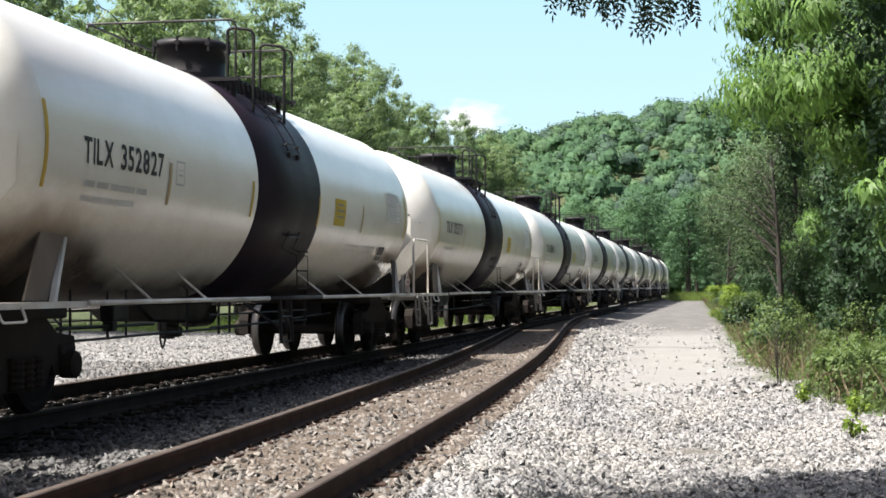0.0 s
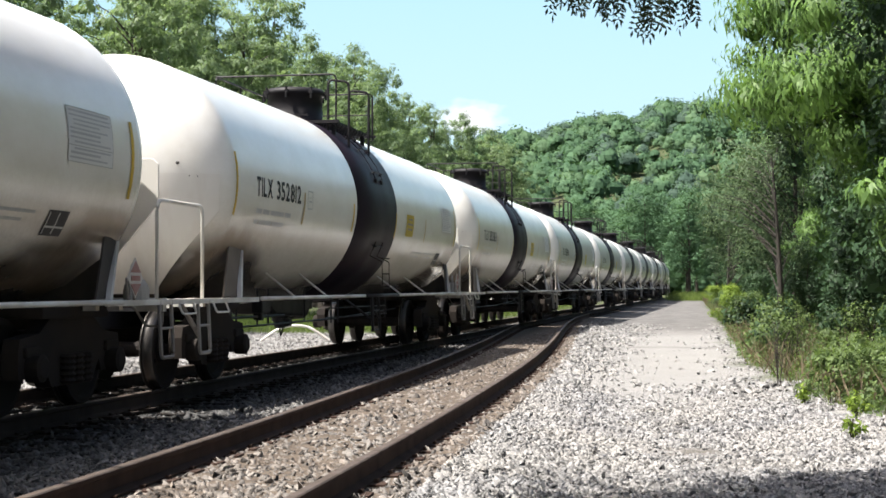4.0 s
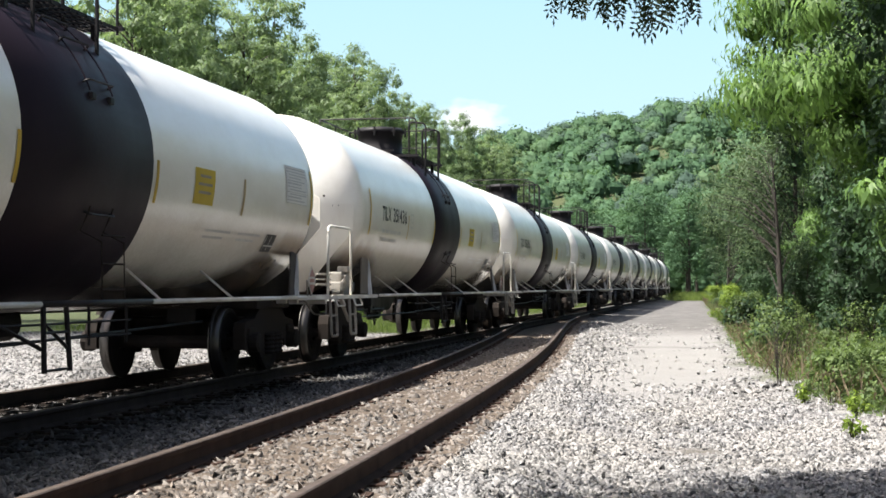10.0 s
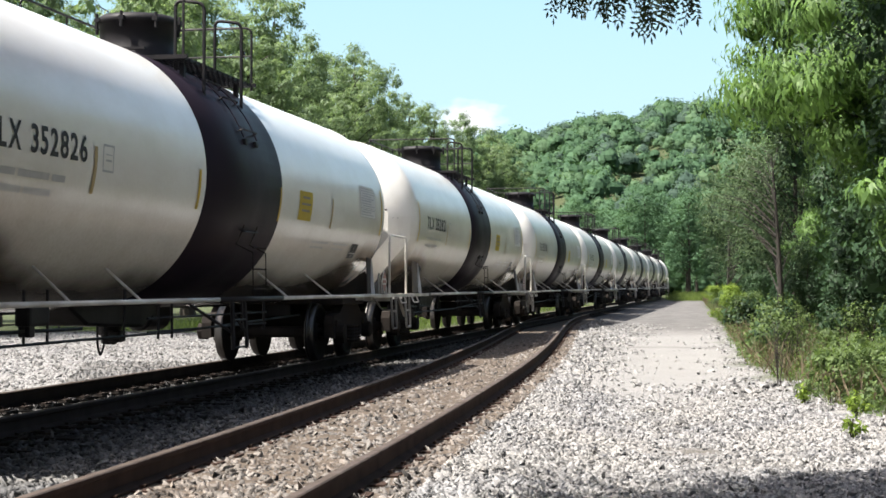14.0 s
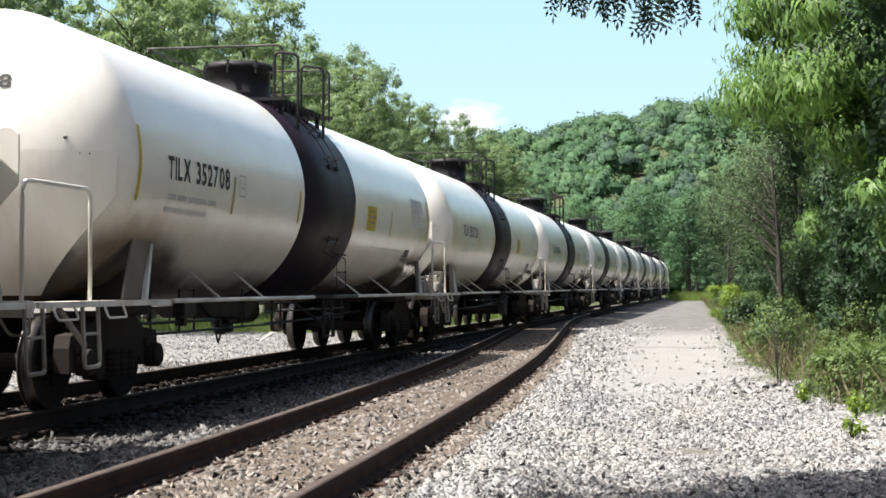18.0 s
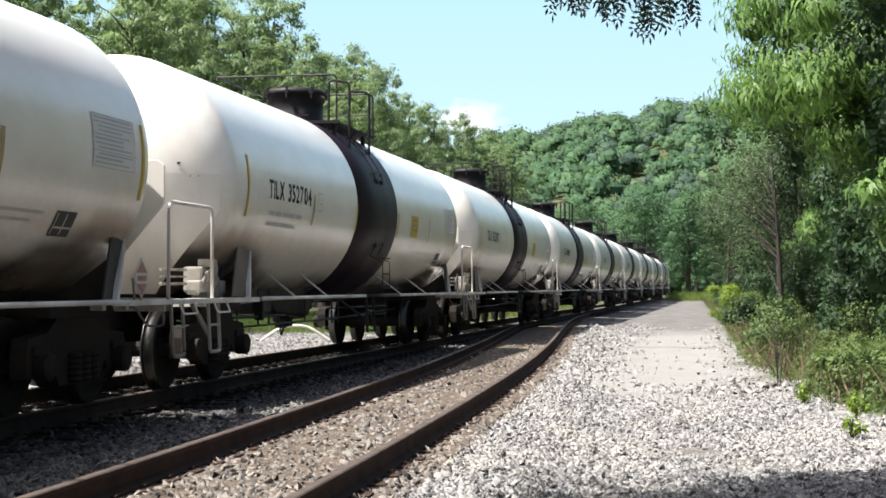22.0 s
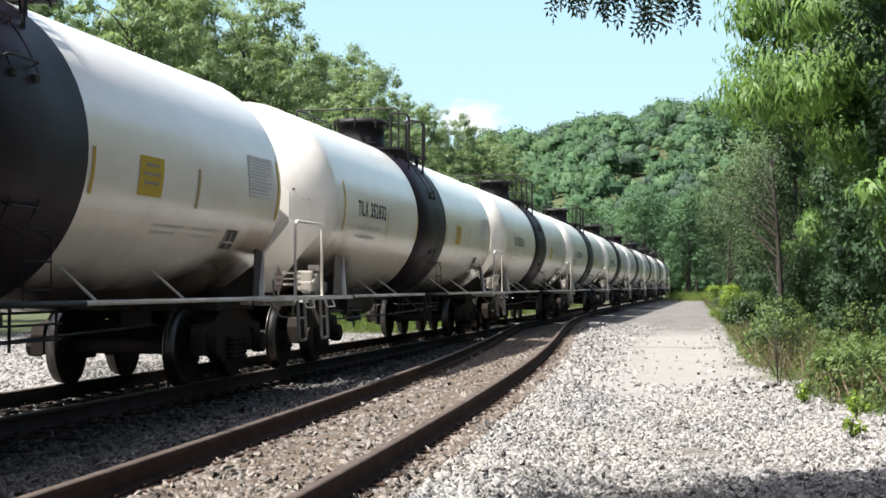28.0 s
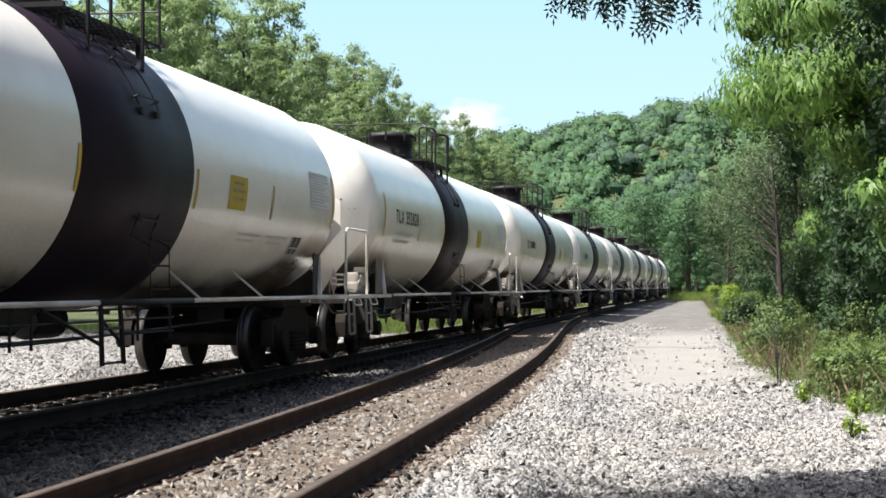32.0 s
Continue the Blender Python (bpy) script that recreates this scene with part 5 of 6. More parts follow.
def crown_mesh(name, rng, centres, per, spread, size, mat, style="leaf", droop=0.5, flat=0.72):
    """Leaves over the skins of many uneven clumps."""
    n = len(centres) * per
    c = np.repeat(centres, per, 0)
    big = np.repeat(spread * rng.uniform(0.75, 1.45, len(centres)), per)[:, None]
    d = unit(rng, n)
    d[:, 2] = d[:, 2] * 0.9 + 0.15
    lobe = 1 + 0.35 * np.sin(4.0 * d[:, :1] + 5.0 * d[:, 1:2] + 9.0 * c[:, :1]) * np.sin(5.0 * d[:, 2:] + 7.0 * c[:, 1:2])
    off = d * big * lobe * rng.uniform(0.45, 1.12, (n, 1)) * np.array([1, 1, flat])
    at = c + off
    axis = unit(rng, n) * 0.8 + d * 0.7
    axis[:, 2] -= droop
    axis /= np.linalg.norm(axis, axis=1, keepdims=True)
    s = size * np.exp(rng.normal(0, 0.28, n))
    whole = (c - centres.mean(0)) / (np.abs(centres - centres.mean(0)).max(0) + 0.1)
    out = d + 0.55 * whole + np.array([0, 0, 0.45 if style == "leaf" else 0.15])
    if style == "leaf":
        v, f = leaf_quads(at, axis, s, rng, facing=out, jitter=0.7)
        return soften(big_mesh(name, v, f, mat), out)
    if style == "spray":
        # long feathered leaves, hanging folded along their ribs
        v, f = leaf_quads(at, axis, s, rng, 0.27, 0.35, facing=out, jitter=0.55)
        return soften(big_mesh(name, v, f, mat), out, 0.6)
    v, f = sprig_quads(at, axis, s, rng, 6, 0.24, 0.42)
    return soften(big_mesh(name, v, f, mat), np.repeat(out, 13, 0), 0.5)


def trunk_bm(rng, height, radius, centres, limbs, lean=(0.0, 0.0)):
    bm = bmesh.new()
    pts, rad = [], []
    for k in range(9):
        t = k / 8
        pts.append((lean[0] * t * height + 0.12 * math.sin(3 * t + 1) * t, lean[1] * t * height + 0.10 * math.sin(4 * t) * t, -0.25 + t * height * 0.86))
        rad.append(max(0.015, radius * (1 + 0.5 * (1 - t) ** 6) * (1 - 0.85 * t)))
    tube(bm, pts, rad, 10)
    pick = rng.permutation(len(centres))[:limbs]
    for i in pick:
        c = Vector(centres[i])
        t = min(0.92, max(0.25, (c.z - 0.25 * Vector((c.x, c.y)).length) / (height * 0.86) - 0.06))
        a = Vector(pts[0]).lerp(Vector(pts[-1]), t)
        a.x, a.y = lean[0] * t * height + 0.12 * math.sin(3 * t + 1) * t, lean[1] * t * height + 0.10 * math.sin(4 * t) * t
        b = a.lerp(c, 0.5) + Vector((0, 0, 0.12 * (c - a).length))
        r = radius * 0.36 * (1 - 0.6 * t)
        tube(bm, [a, b, c], [r, r * 0.6, max(0.008, r * 0.18)], 6)
    return bm


def tree(name, label, seed, height, radius, base, n, per, spread, size, mat, trunk_r, style="leaf", limbs=26, droop=0.5, category="tree", group="", core=0):
    rng = np.random.default_rng(seed)
    ob = empty(name)
    c = clumps_in(rng, n, height, radius, base)
    part("trunk", trunk_bm(rng, height, trunk_r, c, limbs), BARK, ob, "dark furrowed trunk and limbs")
    part("crown", crown_mesh("crown", rng, c, per, spread, size, mat, style, droop), None, ob, "uneven leafy crown")
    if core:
        # leaves deep inside the crown, their shade put into a dark colour
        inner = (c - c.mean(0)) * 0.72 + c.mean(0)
        part("inner_foliage", crown_mesh("inner_foliage", rng, inner, core * 3, spread * 1.3, 0.12, LEAF_IN_SHADE, "leaf", 0.3), None, ob, "leaves inside the crown, coloured dark for shade")
    return tagged(ob, label, category, group)


def put(ob, x, y, turn=0.0, dz=0.0):
    ob.matrix_basis = pose(x, y, float(ground_z(x, y)) + dz, 0, 0, turn)
    return ob


def again(ob, x, y, turn, dz=0.0):
    return copy_thing(ob, pose(x, y, float(ground_z(x, y)) + dz, 0, 0, turn))


def at_line(s, d):
    return FOOT.x + AHEAD.x * s + RIGHT.x * d, FOOT.y + AHEAD.y * s + RIGHT.y * d


# Woods beyond the main line: a row of broad-leaved trees behind the yard.
G_LEFT = "trees behind the yard"
L1 = tree("broadleaf_tree", "tall broad-leaved tree with drooping light green foliage", 11, 16.5, 4.6, 2.6, 330, 100, 0.38, 0.155, LEAF_LEFT, 0.26, droop=1.0, group=G_LEFT)
L2 = tree("broadleaf_tree", "tall broad-leaved tree with airy mid-green foliage", 12, 14.5, 4.2, 2.2, 290, 100, 0.38, 0.155, LEAF_LEFT, 0.22, droop=1.0, group=G_LEFT)
L3 = tree("broadleaf_tree", "smaller broad-leaved tree with pale green foliage", 13, 11.0, 3.6, 1.4, 210, 100, 0.36, 0.155, LEAF_LEFT, 0.18, droop=1.0, group=G_LEFT)
put(L1, *at_line(80, -16.4), 20)
L0 = tree("broadleaf_tree", "tallest broad-leaved tree with drooping pale green foliage", 14, 18.8, 4.7, 3.0, 430, 100, 0.38, 0.155, LEAF_LEFT, 0.28, droop=1.0, group=G_LEFT)
put(L0, *at_line(87, -17.5), 60)
for s, d, t in ((66, -17.0, 200), (57, -18.5, 130), (61, -21.5, 300), (90, -21.0, 20), (83, -19.8, 250)):
    again(L0, *at_line(s, d), t)
put(L2, *at_line(96, -16.0), 75)
put(L3, *at_line(112, -16), 140)
for s, d, t, src in ((30, -17, 10, L1), (38, -19, 60, L2), (45, -16.5, 120, L1), (52, -18.5, 200, L2), (58, -16, 250, L1), (65, -18.5, 310, L2),
                     (46, -25, 33, L1), (62, -25, 88, L1), (72, -19, 130, L1), (88, -20, 30, L1), (104, -19, 95, L2), (100, -24, 160, L1), (24, -22, 70, L1), (118, -19, 200, L2),
                     (126, -17, 100, L3), (134, -18, 20, L3), (137, -19, 260, L2), (92, -24, 45, L3), (150, -24, 310, L2), (108, -26, 15, L2), (128, -30, 75, L2)):
    again(src, *at_line(s, d), t)

# Trees behind the bend, where the line turns out of sight.
for x, y, t, src in ((-3.0, 131, 200, L0), (-0.9, 137, 110, L0), (1.7, 146, 250, L0), (3.6, 150, 330, L1), (5.2, 160, 70, L0), (4.5, 150, 20, L1), (8.0, 160, 140, L2), (-8, 135, 40, L1)):
    again(src, x, y, t)
G_BEND = "trees behind the bend"
for k, (x, y, t) in enumerate(((26, 196, 0), (31, 192, 40), (36, 200, 80), (41, 190, 130), (34, 212, 170), (44, 206, 220), (27, 216, 260), (20, 222, 300), (12, 235, 20),
                               (3, 240, 60), (-6, 246, 100), (38, 228, 140), (49, 222, 180), (22, 246, 215), (-18, 250, 255), (10, 262, 295), (30, 260, 330))):
    if k == 0:
        FB = put(tree("bend_tree", "mid-green broad-leaved tree at the bend of the line", 15, 15.0, 4.6, 1.2, 170, 60, 0.66, 0.26, LEAF_HILL, 0.22, group=G_BEND), x, y, t)
    else:
        again(FB, x, y, t)

# The wooded hill.
def hill_woods():
    """Crown beside crown up to the crest, each of several leafy lobes."""
    rng = np.random.default_rng(21)
    n, lobes, per = 1800, 8, 36
    az = rng.uniform(-0.16, 0.27, n)
    r = np.sqrt(rng.uniform(235 ** 2, 790 ** 2, n))
    x, y = r * np.sin(az), r * np.cos(az)
    rad = rng.choice([3.0, 4.0, 5.4], n) * rng.uniform(0.8, 1.25, n) * (0.8 + r / 2500)
    mid = np.stack([x, y, ground_z(x, y) + rad * rng.uniform(0.15, 0.85, n)], -1)
    far = np.clip((r - 660) / 60, 0, 1)
    kind = np.where(rng.random(n) < 0.12 + 0.6 * far, 2, np.where(rng.random(n) < 0.42, 1, 0))
    k = n * lobes
    ld = unit(rng, k)
    ld[:, 2] = np.abs(ld[:, 2]) * 1.1 - 0.2
    lr = np.repeat(rad, lobes) * rng.uniform(0.40, 0.62, k)
    lc = np.repeat(mid, lobes, 0) + ld * np.repeat(rad, lobes)[:, None] * np.array([0.62, 0.62, 0.78])
    d = unit(rng, k * per)
    d[:, 2] = d[:, 2] * 0.85 + 0.25
    at = np.repeat(lc, per, 0) + d * np.repeat(lr, per)[:, None] * rng.uniform(0.72, 1.18, (k * per, 1))
    out = d + 0.6 * np.repeat(ld, per, 0) + np.array([0, 0, 0.2])
    size = np.repeat(lr, per) * rng.uniform(0.26, 0.46, k * per)
    v, f = leaf_quads(at, unit(rng, k * per), size, rng, 0.62, 0.08, facing=out, jitter=0.65)
    # the closed mass of small leaves inside each lobe
    ring, rows = 6, (-0.3, 0.35, 0.8, 0.99)
    th = np.arange(ring) * math.tau / ring
    skin = np.array([(math.sqrt(1 - w * w) * math.cos(t), math.sqrt(1 - w * w) * math.sin(t), w) for w in rows for t in th])
    lump = skin[None] * (0.74 + rng.uniform(-0.16, 0.16, (k, len(skin), 1)))
    bv = lc[:, None, :] + lump * lr[:, None, None]
    bq = np.array([(j * ring + i, j * ring + (i + 1) % ring, (j + 1) * ring + (i + 1) % ring, (j + 1) * ring + i) for j in range(len(rows) - 1) for i in range(ring)])
    bf = (bq[None] + len(skin) * np.arange(k)[:, None, None])
    # four corners of its own for each face, like the leaves
    bo = (skin[None] + 0.6 * ld[:, None, :] + np.array([0, 0, 0.2])).reshape(-1, 3)
    corners = bf.reshape(-1)
    v = np.concatenate([v, bv.reshape(-1, 3)[corners]])
    me = big_mesh("hill_woods", v, np.arange(len(v)).reshape(-1, 4), LEAF_HILL)
    mean = bo[corners].reshape(-1, 4, 3).mean(1)
    soften(me, np.concatenate([out, mean]), 0.55)
    me.materials.append(LEAF_HILL_LIGHT)
    me.materials.append(LEAF_HILL_DARK)
    me.polygons.foreach_set("material_index", np.concatenate([np.repeat(kind, lobes * per), np.repeat(kind, lobes * len(bq))]).astype(np.int32))
    tagged(new("hill_woods", me), "dense green deciduous woods covering the hill", "woods", kind="stuff")


hill_woods()

# Right-hand woods: feathery locusts over shrubs, dense and dark behind.
G_RIGHT = "trees beside the road"
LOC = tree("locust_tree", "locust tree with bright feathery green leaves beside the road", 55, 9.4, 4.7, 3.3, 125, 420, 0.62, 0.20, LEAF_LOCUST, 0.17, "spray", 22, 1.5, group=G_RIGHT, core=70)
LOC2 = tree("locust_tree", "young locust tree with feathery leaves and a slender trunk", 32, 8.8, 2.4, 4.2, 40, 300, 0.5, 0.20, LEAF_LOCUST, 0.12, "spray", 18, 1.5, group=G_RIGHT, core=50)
DK1 = tree("woodland_tree", "leafy tree inside the wood, coloured dark for its shade", 33, 13.5, 4.0, 1.0, 80, 150, 0.62, 0.20, LEAF_IN_SHADE, 0.20, group=G_RIGHT)
DK2 = tree("woodland_tree", "leafy tree inside the wood, coloured dark for its shade", 34, 10.0, 3.4, 0.6, 64, 140, 0.62, 0.19, LEAF_IN_SHADE, 0.15, group=G_RIGHT)
put(LOC, 9.85, 32.0, 270)
put(LOC2, 12.6, 38.0, 10)
# crown added mostly above the view to keep sun off the wood's edge
OVER = tree("locust_tree", "tall locust added mostly above the view, its crown shading the road's edge", 37, 10.6, 3.4, 5.9, 90, 320, 0.58, 0.22, LEAF_LOCUST, 0.16, "spray", 20, 1.4, group=G_RIGHT, core=80)
put(OVER, 8.2, 26.2, 0)
put(DK1, 15.5, 44.0, 0)
put(DK2, 13.0, 56.0, 70)
LOC3 = tree("locust_tree", "low young locust with bright yellow-green sprays", 35, 3.9, 1.2, 2.0, 24, 210, 0.30, 0.16, LEAF_LOCUST, 0.04, "spray", 10, 1.3, group=G_RIGHT)
put(LOC3, 7.2, 22.6, 0)
again(LOC3, 12.5, 52.0, 60)
again(LOC3, 9.6, 28.0, 110)
DK3 = tree("woodland_tree", "young tree coloured dark for the shade at the wood's edge", 36, 7.4, 2.1, 0.9, 100, 110, 0.36, 0.13, LEAF_IN_SHADE, 0.09, group=G_RIGHT, droop=0.8)
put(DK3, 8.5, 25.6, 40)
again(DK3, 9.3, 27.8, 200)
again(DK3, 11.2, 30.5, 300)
for s, d, t, src in ((44, 14.5, 75, LOC2), (30, 15.5, 160, LOC2), (62, 10.5, 200, LOC2), (78, 11.0, 280, LOC2),
                     (22, 15.0, 40, DK1), (38, 19, 100, DK1), (52, 16, 150, DK2), (64, 15, 190, DK1), (30, 22, 230, DK2), (48, 23, 280, DK1),
                     (76, 14, 320, DK2), (90, 12.5, 15, DK1), (104, 12, 60, DK2), (118, 12.5, 110, DK1), (132, 12, 170, DK2), (146, 10.5, 220, DK1),
                     (110, 20, 77, DK1), (160, 13, 200, DK2), (172, 8, 250, DK1), (70, 24, 5, DK1), (15, 19, 120, DK1), (26, 12.4, 33, DK2), (33, 13.0, 133, DK2), (38, 12.5, 233, DK2), (20, 12.4, 300, DK2)):
    again(src, *at_line(s, d), t)

# Unseen woods, added to close the road behind the viewpoint and block sky light.
for x, y, t, src in ((9.5, 4, 15, DK1), (11.5, -3, 80, DK1), (10, -11, 140, DK1), (15, 9, 200, DK1), (6, -17, 250, DK1), (-1, -21, 300, DK1), (17, -8, 20, DK1), (13, 15, 60, DK1)):
    again(src, x, y, t)

# Weeds that have seeded in the gravel.
WEED = tree("weed_plant", "small bright green weed growing in the gravel", 71, 0.22, 0.12, 0.02, 10, 12, 0.038, 0.055, LEAF_BRIGHT, 0.006, limbs=6, droop=0.0, category="weed", group="weeds in the gravel")
put(WEED, 4.02, 14.9, 0)
for x, y, t in ((4.75, 17.4, 50), (4.9, 18.2, 120), (5.1, 16.6, 210), (4.55, 19.3, 300), (5.4, 17.6, 20)):
    again(WEED, x, y, t)

# Shrubs and weeds along the road's edge.
G_SHRUB = "shrubs along the road"
SH1 = tree("shrub", "bright green leafy shrub at the road's edge", 41, 1.45, 0.9, 0.1, 40, 80, 0.17, 0.065, LEAF_BRIGHT, 0.02, limbs=14, droop=0.1, category="shrub", group=G_SHRUB)
SH2 = tree("shrub", "tangled green shrub at the road's edge", 42, 1.1, 0.8, 0.05, 24, 46, 0.20, 0.060, LEAF_SHRUB, 0.016, limbs=16, droop=0.0, category="shrub", group=G_SHRUB)


def slender_tree():
    """A thin dark stem with a hazy crown that hangs to one side of it."""
    rng = np.random.default_rng(44)
    ob = empty("slender_tree")
    c = clumps_in(rng, 90, 6.6, 2.1, 1.5) + np.array([-0.5, 1.5, 0.0])
    part("trunk", trunk_bm(rng, 6.6, 0.105, c, 36), BARK_DARK, ob, "thin near-black trunk with fine bare limbs")
    part("crown", crown_mesh("crown", rng, c, 125, 0.58, 0.062, LEAF_FADED, "leaf", 0.0), None, ob, "hazy crown of small greyish leaves")
    return tagged(ob, "slender dark-trunked tree with small greyish leaves", "tree", G_SHRUB)


SH4 = slender_tree()
SH5 = tree("shrub", "broad light green shrub under the trees", 45, 1.15, 1.0, 0.05, 36, 60, 0.2, 0.07, LEAF_SHRUB, 0.03, limbs=16, droop=0.2, category="shrub", group=G_SHRUB, core=12)
SH4.matrix_basis = pose(10.20, 46.0, float(ground_z(10.20, 46.0)), 0, -2, 0)
put(SH5, 8.0, 26.5, 0)
again(SH4, 14.6, 62.0, 90)
again(SH4, 13.5, 72.0, 200)
again(SH1, 12.4, 65.0, 130)
for x, y, t in ((8.4, 27.0, 70), (10.2, 34.0, 150), (7.6, 21.5, 260), (12.0, 44.0, 20)):
    again(SH5, x, y, t)
SH3 = tree("shrub", "tall green shrub under the trees, coloured dark for their shade", 43, 2.8, 1.5, 0.1, 60, 110, 0.30, 0.098, LEAF_IN_SHADE, 0.03, limbs=16, droop=0.2, category="shrub", group=G_SHRUB)
put(SH1, 11.6, 62.0, 30)
put(SH2, 8.2, 29.0, 40)
SH6 = tree("shrub", "low leafy green shrub at the gravel's edge", 46, 0.72, 0.5, 0.02, 22, 46, 0.13, 0.062, LEAF_SHRUB, 0.012, limbs=12, droop=0.0, category="shrub", group=G_SHRUB)
put(SH6, 5.5, 20.4, 0)
for x, y, t in ((5.0, 19.6, 60), (6.0, 21.4, 120), (6.2, 23.0, 200), (6.5, 24.6, 280), (7.0, 26.0, 30), (5.9, 19.5, 90), (7.3, 28.6, 160), (6.9, 23.6, 240)):
    again(SH6, x, y, t)
put(SH3, 9.0, 27.0, 80)
rs = random.Random(8)
for k in range(26):
    s = 9 + k * 5.0 + rs.uniform(-1, 1)
    d = float(verge_d(s)) + 0.6 + rs.uniform(0.0, 1.4)
    again((SH6, SH2, SH5)[k % 3] if k < 16 else (SH1, SH2)[k % 2], *at_line(s, d), rs.uniform(0, 360))
for k in range(30):
    s = 6 + k * 4.4 + rs.uniform(-1, 1)
    again(SH3, *at_line(s, float(verge_d(s)) + 2.6 + rs.uniform(0, 2.6)), rs.uniform(0, 360))


def dry_sapling():
    """A leafless upright shoot with a few thin side twigs."""
    bm = bmesh.new()
    rng = random.Random(47)
    for j in range(3):
        lean = (rng.uniform(-0.16, 0.16), rng.uniform(-0.1, 0.1))
        h = (1.0, 0.8, 0.62)[j]
        pts = [Vector((lean[0] * t * t + 0.03 * j + 0.015 * math.sin(9 * t + j), lean[1] * t, -0.05 + h * t)) for t in (0, 0.25, 0.5, 0.75, 1.0)]
        tube(bm, pts, [0.008, 0.007, 0.006, 0.004, 0.002], 5)
        for k in range(5):
            a = pts[1].lerp(pts[-1], (k + 0.5) / 5.5)
            b = a + Vector((rng.uniform(-0.16, 0.16), rng.uniform(-0.16, 0.16), rng.uniform(0.10, 0.24)))
            tube(bm, [a, b], [0.005, 0.0025], 4)
    ob = new("dry_sapling", bpy.data.meshes.new("dry_sapling"))
    bm.to_mesh(ob.data)
    bm.free()
    ob.data.materials.append(BARK)
    return tagged(ob, "leafless dark shoot at the gravel's edge", "sapling", "dry shoots along the road")


SAP = put(dry_sapling(), 4.9, 22.4, 0)
for x, y, t in ((5.3, 24.2, 80), (6.3, 27.2, 170), (5.55, 20.9, 250), (7.2, 31.0, 30)):
    again(SAP, x, y, t)


def weeds(name, seed, n, sampler, size, mat, label):
    rng = np.random.default_rng(seed)
    x, y = sampler(rng, n)
    z = ground_z(x, y)
    axis = unit(rng, n) * 0.55 + np.array([0, 0, 1.0])
    axis /= np.linalg.norm(axis, axis=1, keepdims=True)
    v, f = leaf_quads(np.stack([x, y, z - 0.02], -1), axis, size * np.clip(np.exp(rng.normal(0, 0.35, n)), 0.4, 1.5), rng, 0.04, 0.3)
    tagged(new(name, big_mesh(name, v, f, mat)), label, "grass", kind="stuff")


def verge_sampler(rng, n):
    s = rng.uniform(2, 150, n)
    d = verge_d(s) + 0.15 + np.abs(rng.normal(0, 1.2, n))
    return FOOT.x + AHEAD.x * s + RIGHT.x * d, FOOT.y + AHEAD.y * s + RIGHT.y * d


def yard_sampler(rng, n):
    s, d = 32.5 + 70 * rng.random(n) ** 1.6, -2.7 - 12 * rng.random(n) ** 1.3
    return FOOT.x + AHEAD.x * s + RIGHT.x * d, FOOT.y + AHEAD.y * s + RIGHT.y * d


def bend_sampler(rng, n):
    s, d = rng.uniform(135, 190, n), rng.uniform(1.5, 8, n)
    return FOOT.x + AHEAD.x * s + RIGHT.x * d, FOOT.y + AHEAD.y * s + RIGHT.y * d


def leafy_weeds():
    """Low broad-leaved weeds in tufts along the gravel's edge."""
    rng = np.random.default_rng(58)
    n, per = 420, 34
    s = 2 + 90 * rng.random(n) ** 1.4
    d = verge_d(s) + 0.1 + np.abs(rng.normal(0, 1.1, n))
    x, y = FOOT.x + AHEAD.x * s + RIGHT.x * d, FOOT.y + AHEAD.y * s + RIGHT.y * d
    tall = rng.uniform(0.12, 0.55, n)
    dd = unit(rng, n * per)
    at = np.repeat(np.stack([x, y, ground_z(x, y)], -1), per, 0) + np.stack([dd[:, 0] * 0.16, dd[:, 1] * 0.16, np.repeat(tall, per) * rng.random(n * per)], -1)
    out = dd + np.array([0, 0, 0.8])
    v, f = leaf_quads(at, unit(rng, n * per) + np.array([0, 0, 0.3]), rng.uniform(0.045, 0.10, n * per), rng, 0.55, 0.15, facing=out, jitter=0.6)
    tagged(new("leafy_weeds", soften(big_mesh("leafy_weeds", v, f, LEAF_SHRUB), out)), "low leafy green weeds in tufts along the gravel", "weeds", kind="stuff")


leafy_weeds()
weeds("verge_grass", 51, 9000, verge_sampler, 0.22, GRASS, "green grass and weeds along the road's edge")
weeds("dry_verge_stems", 52, 7500, verge_sampler, 0.46, DRY, "dry brown stems among the weeds")
weeds("yard_grass", 53, 26000, yard_sampler, 0.30, GRASS, "grass strip along the far side of the yard")
weeds("bend_grass", 54, 6000, bend_sampler, 0.7, GRASS, "sunlit grass beside the bend")


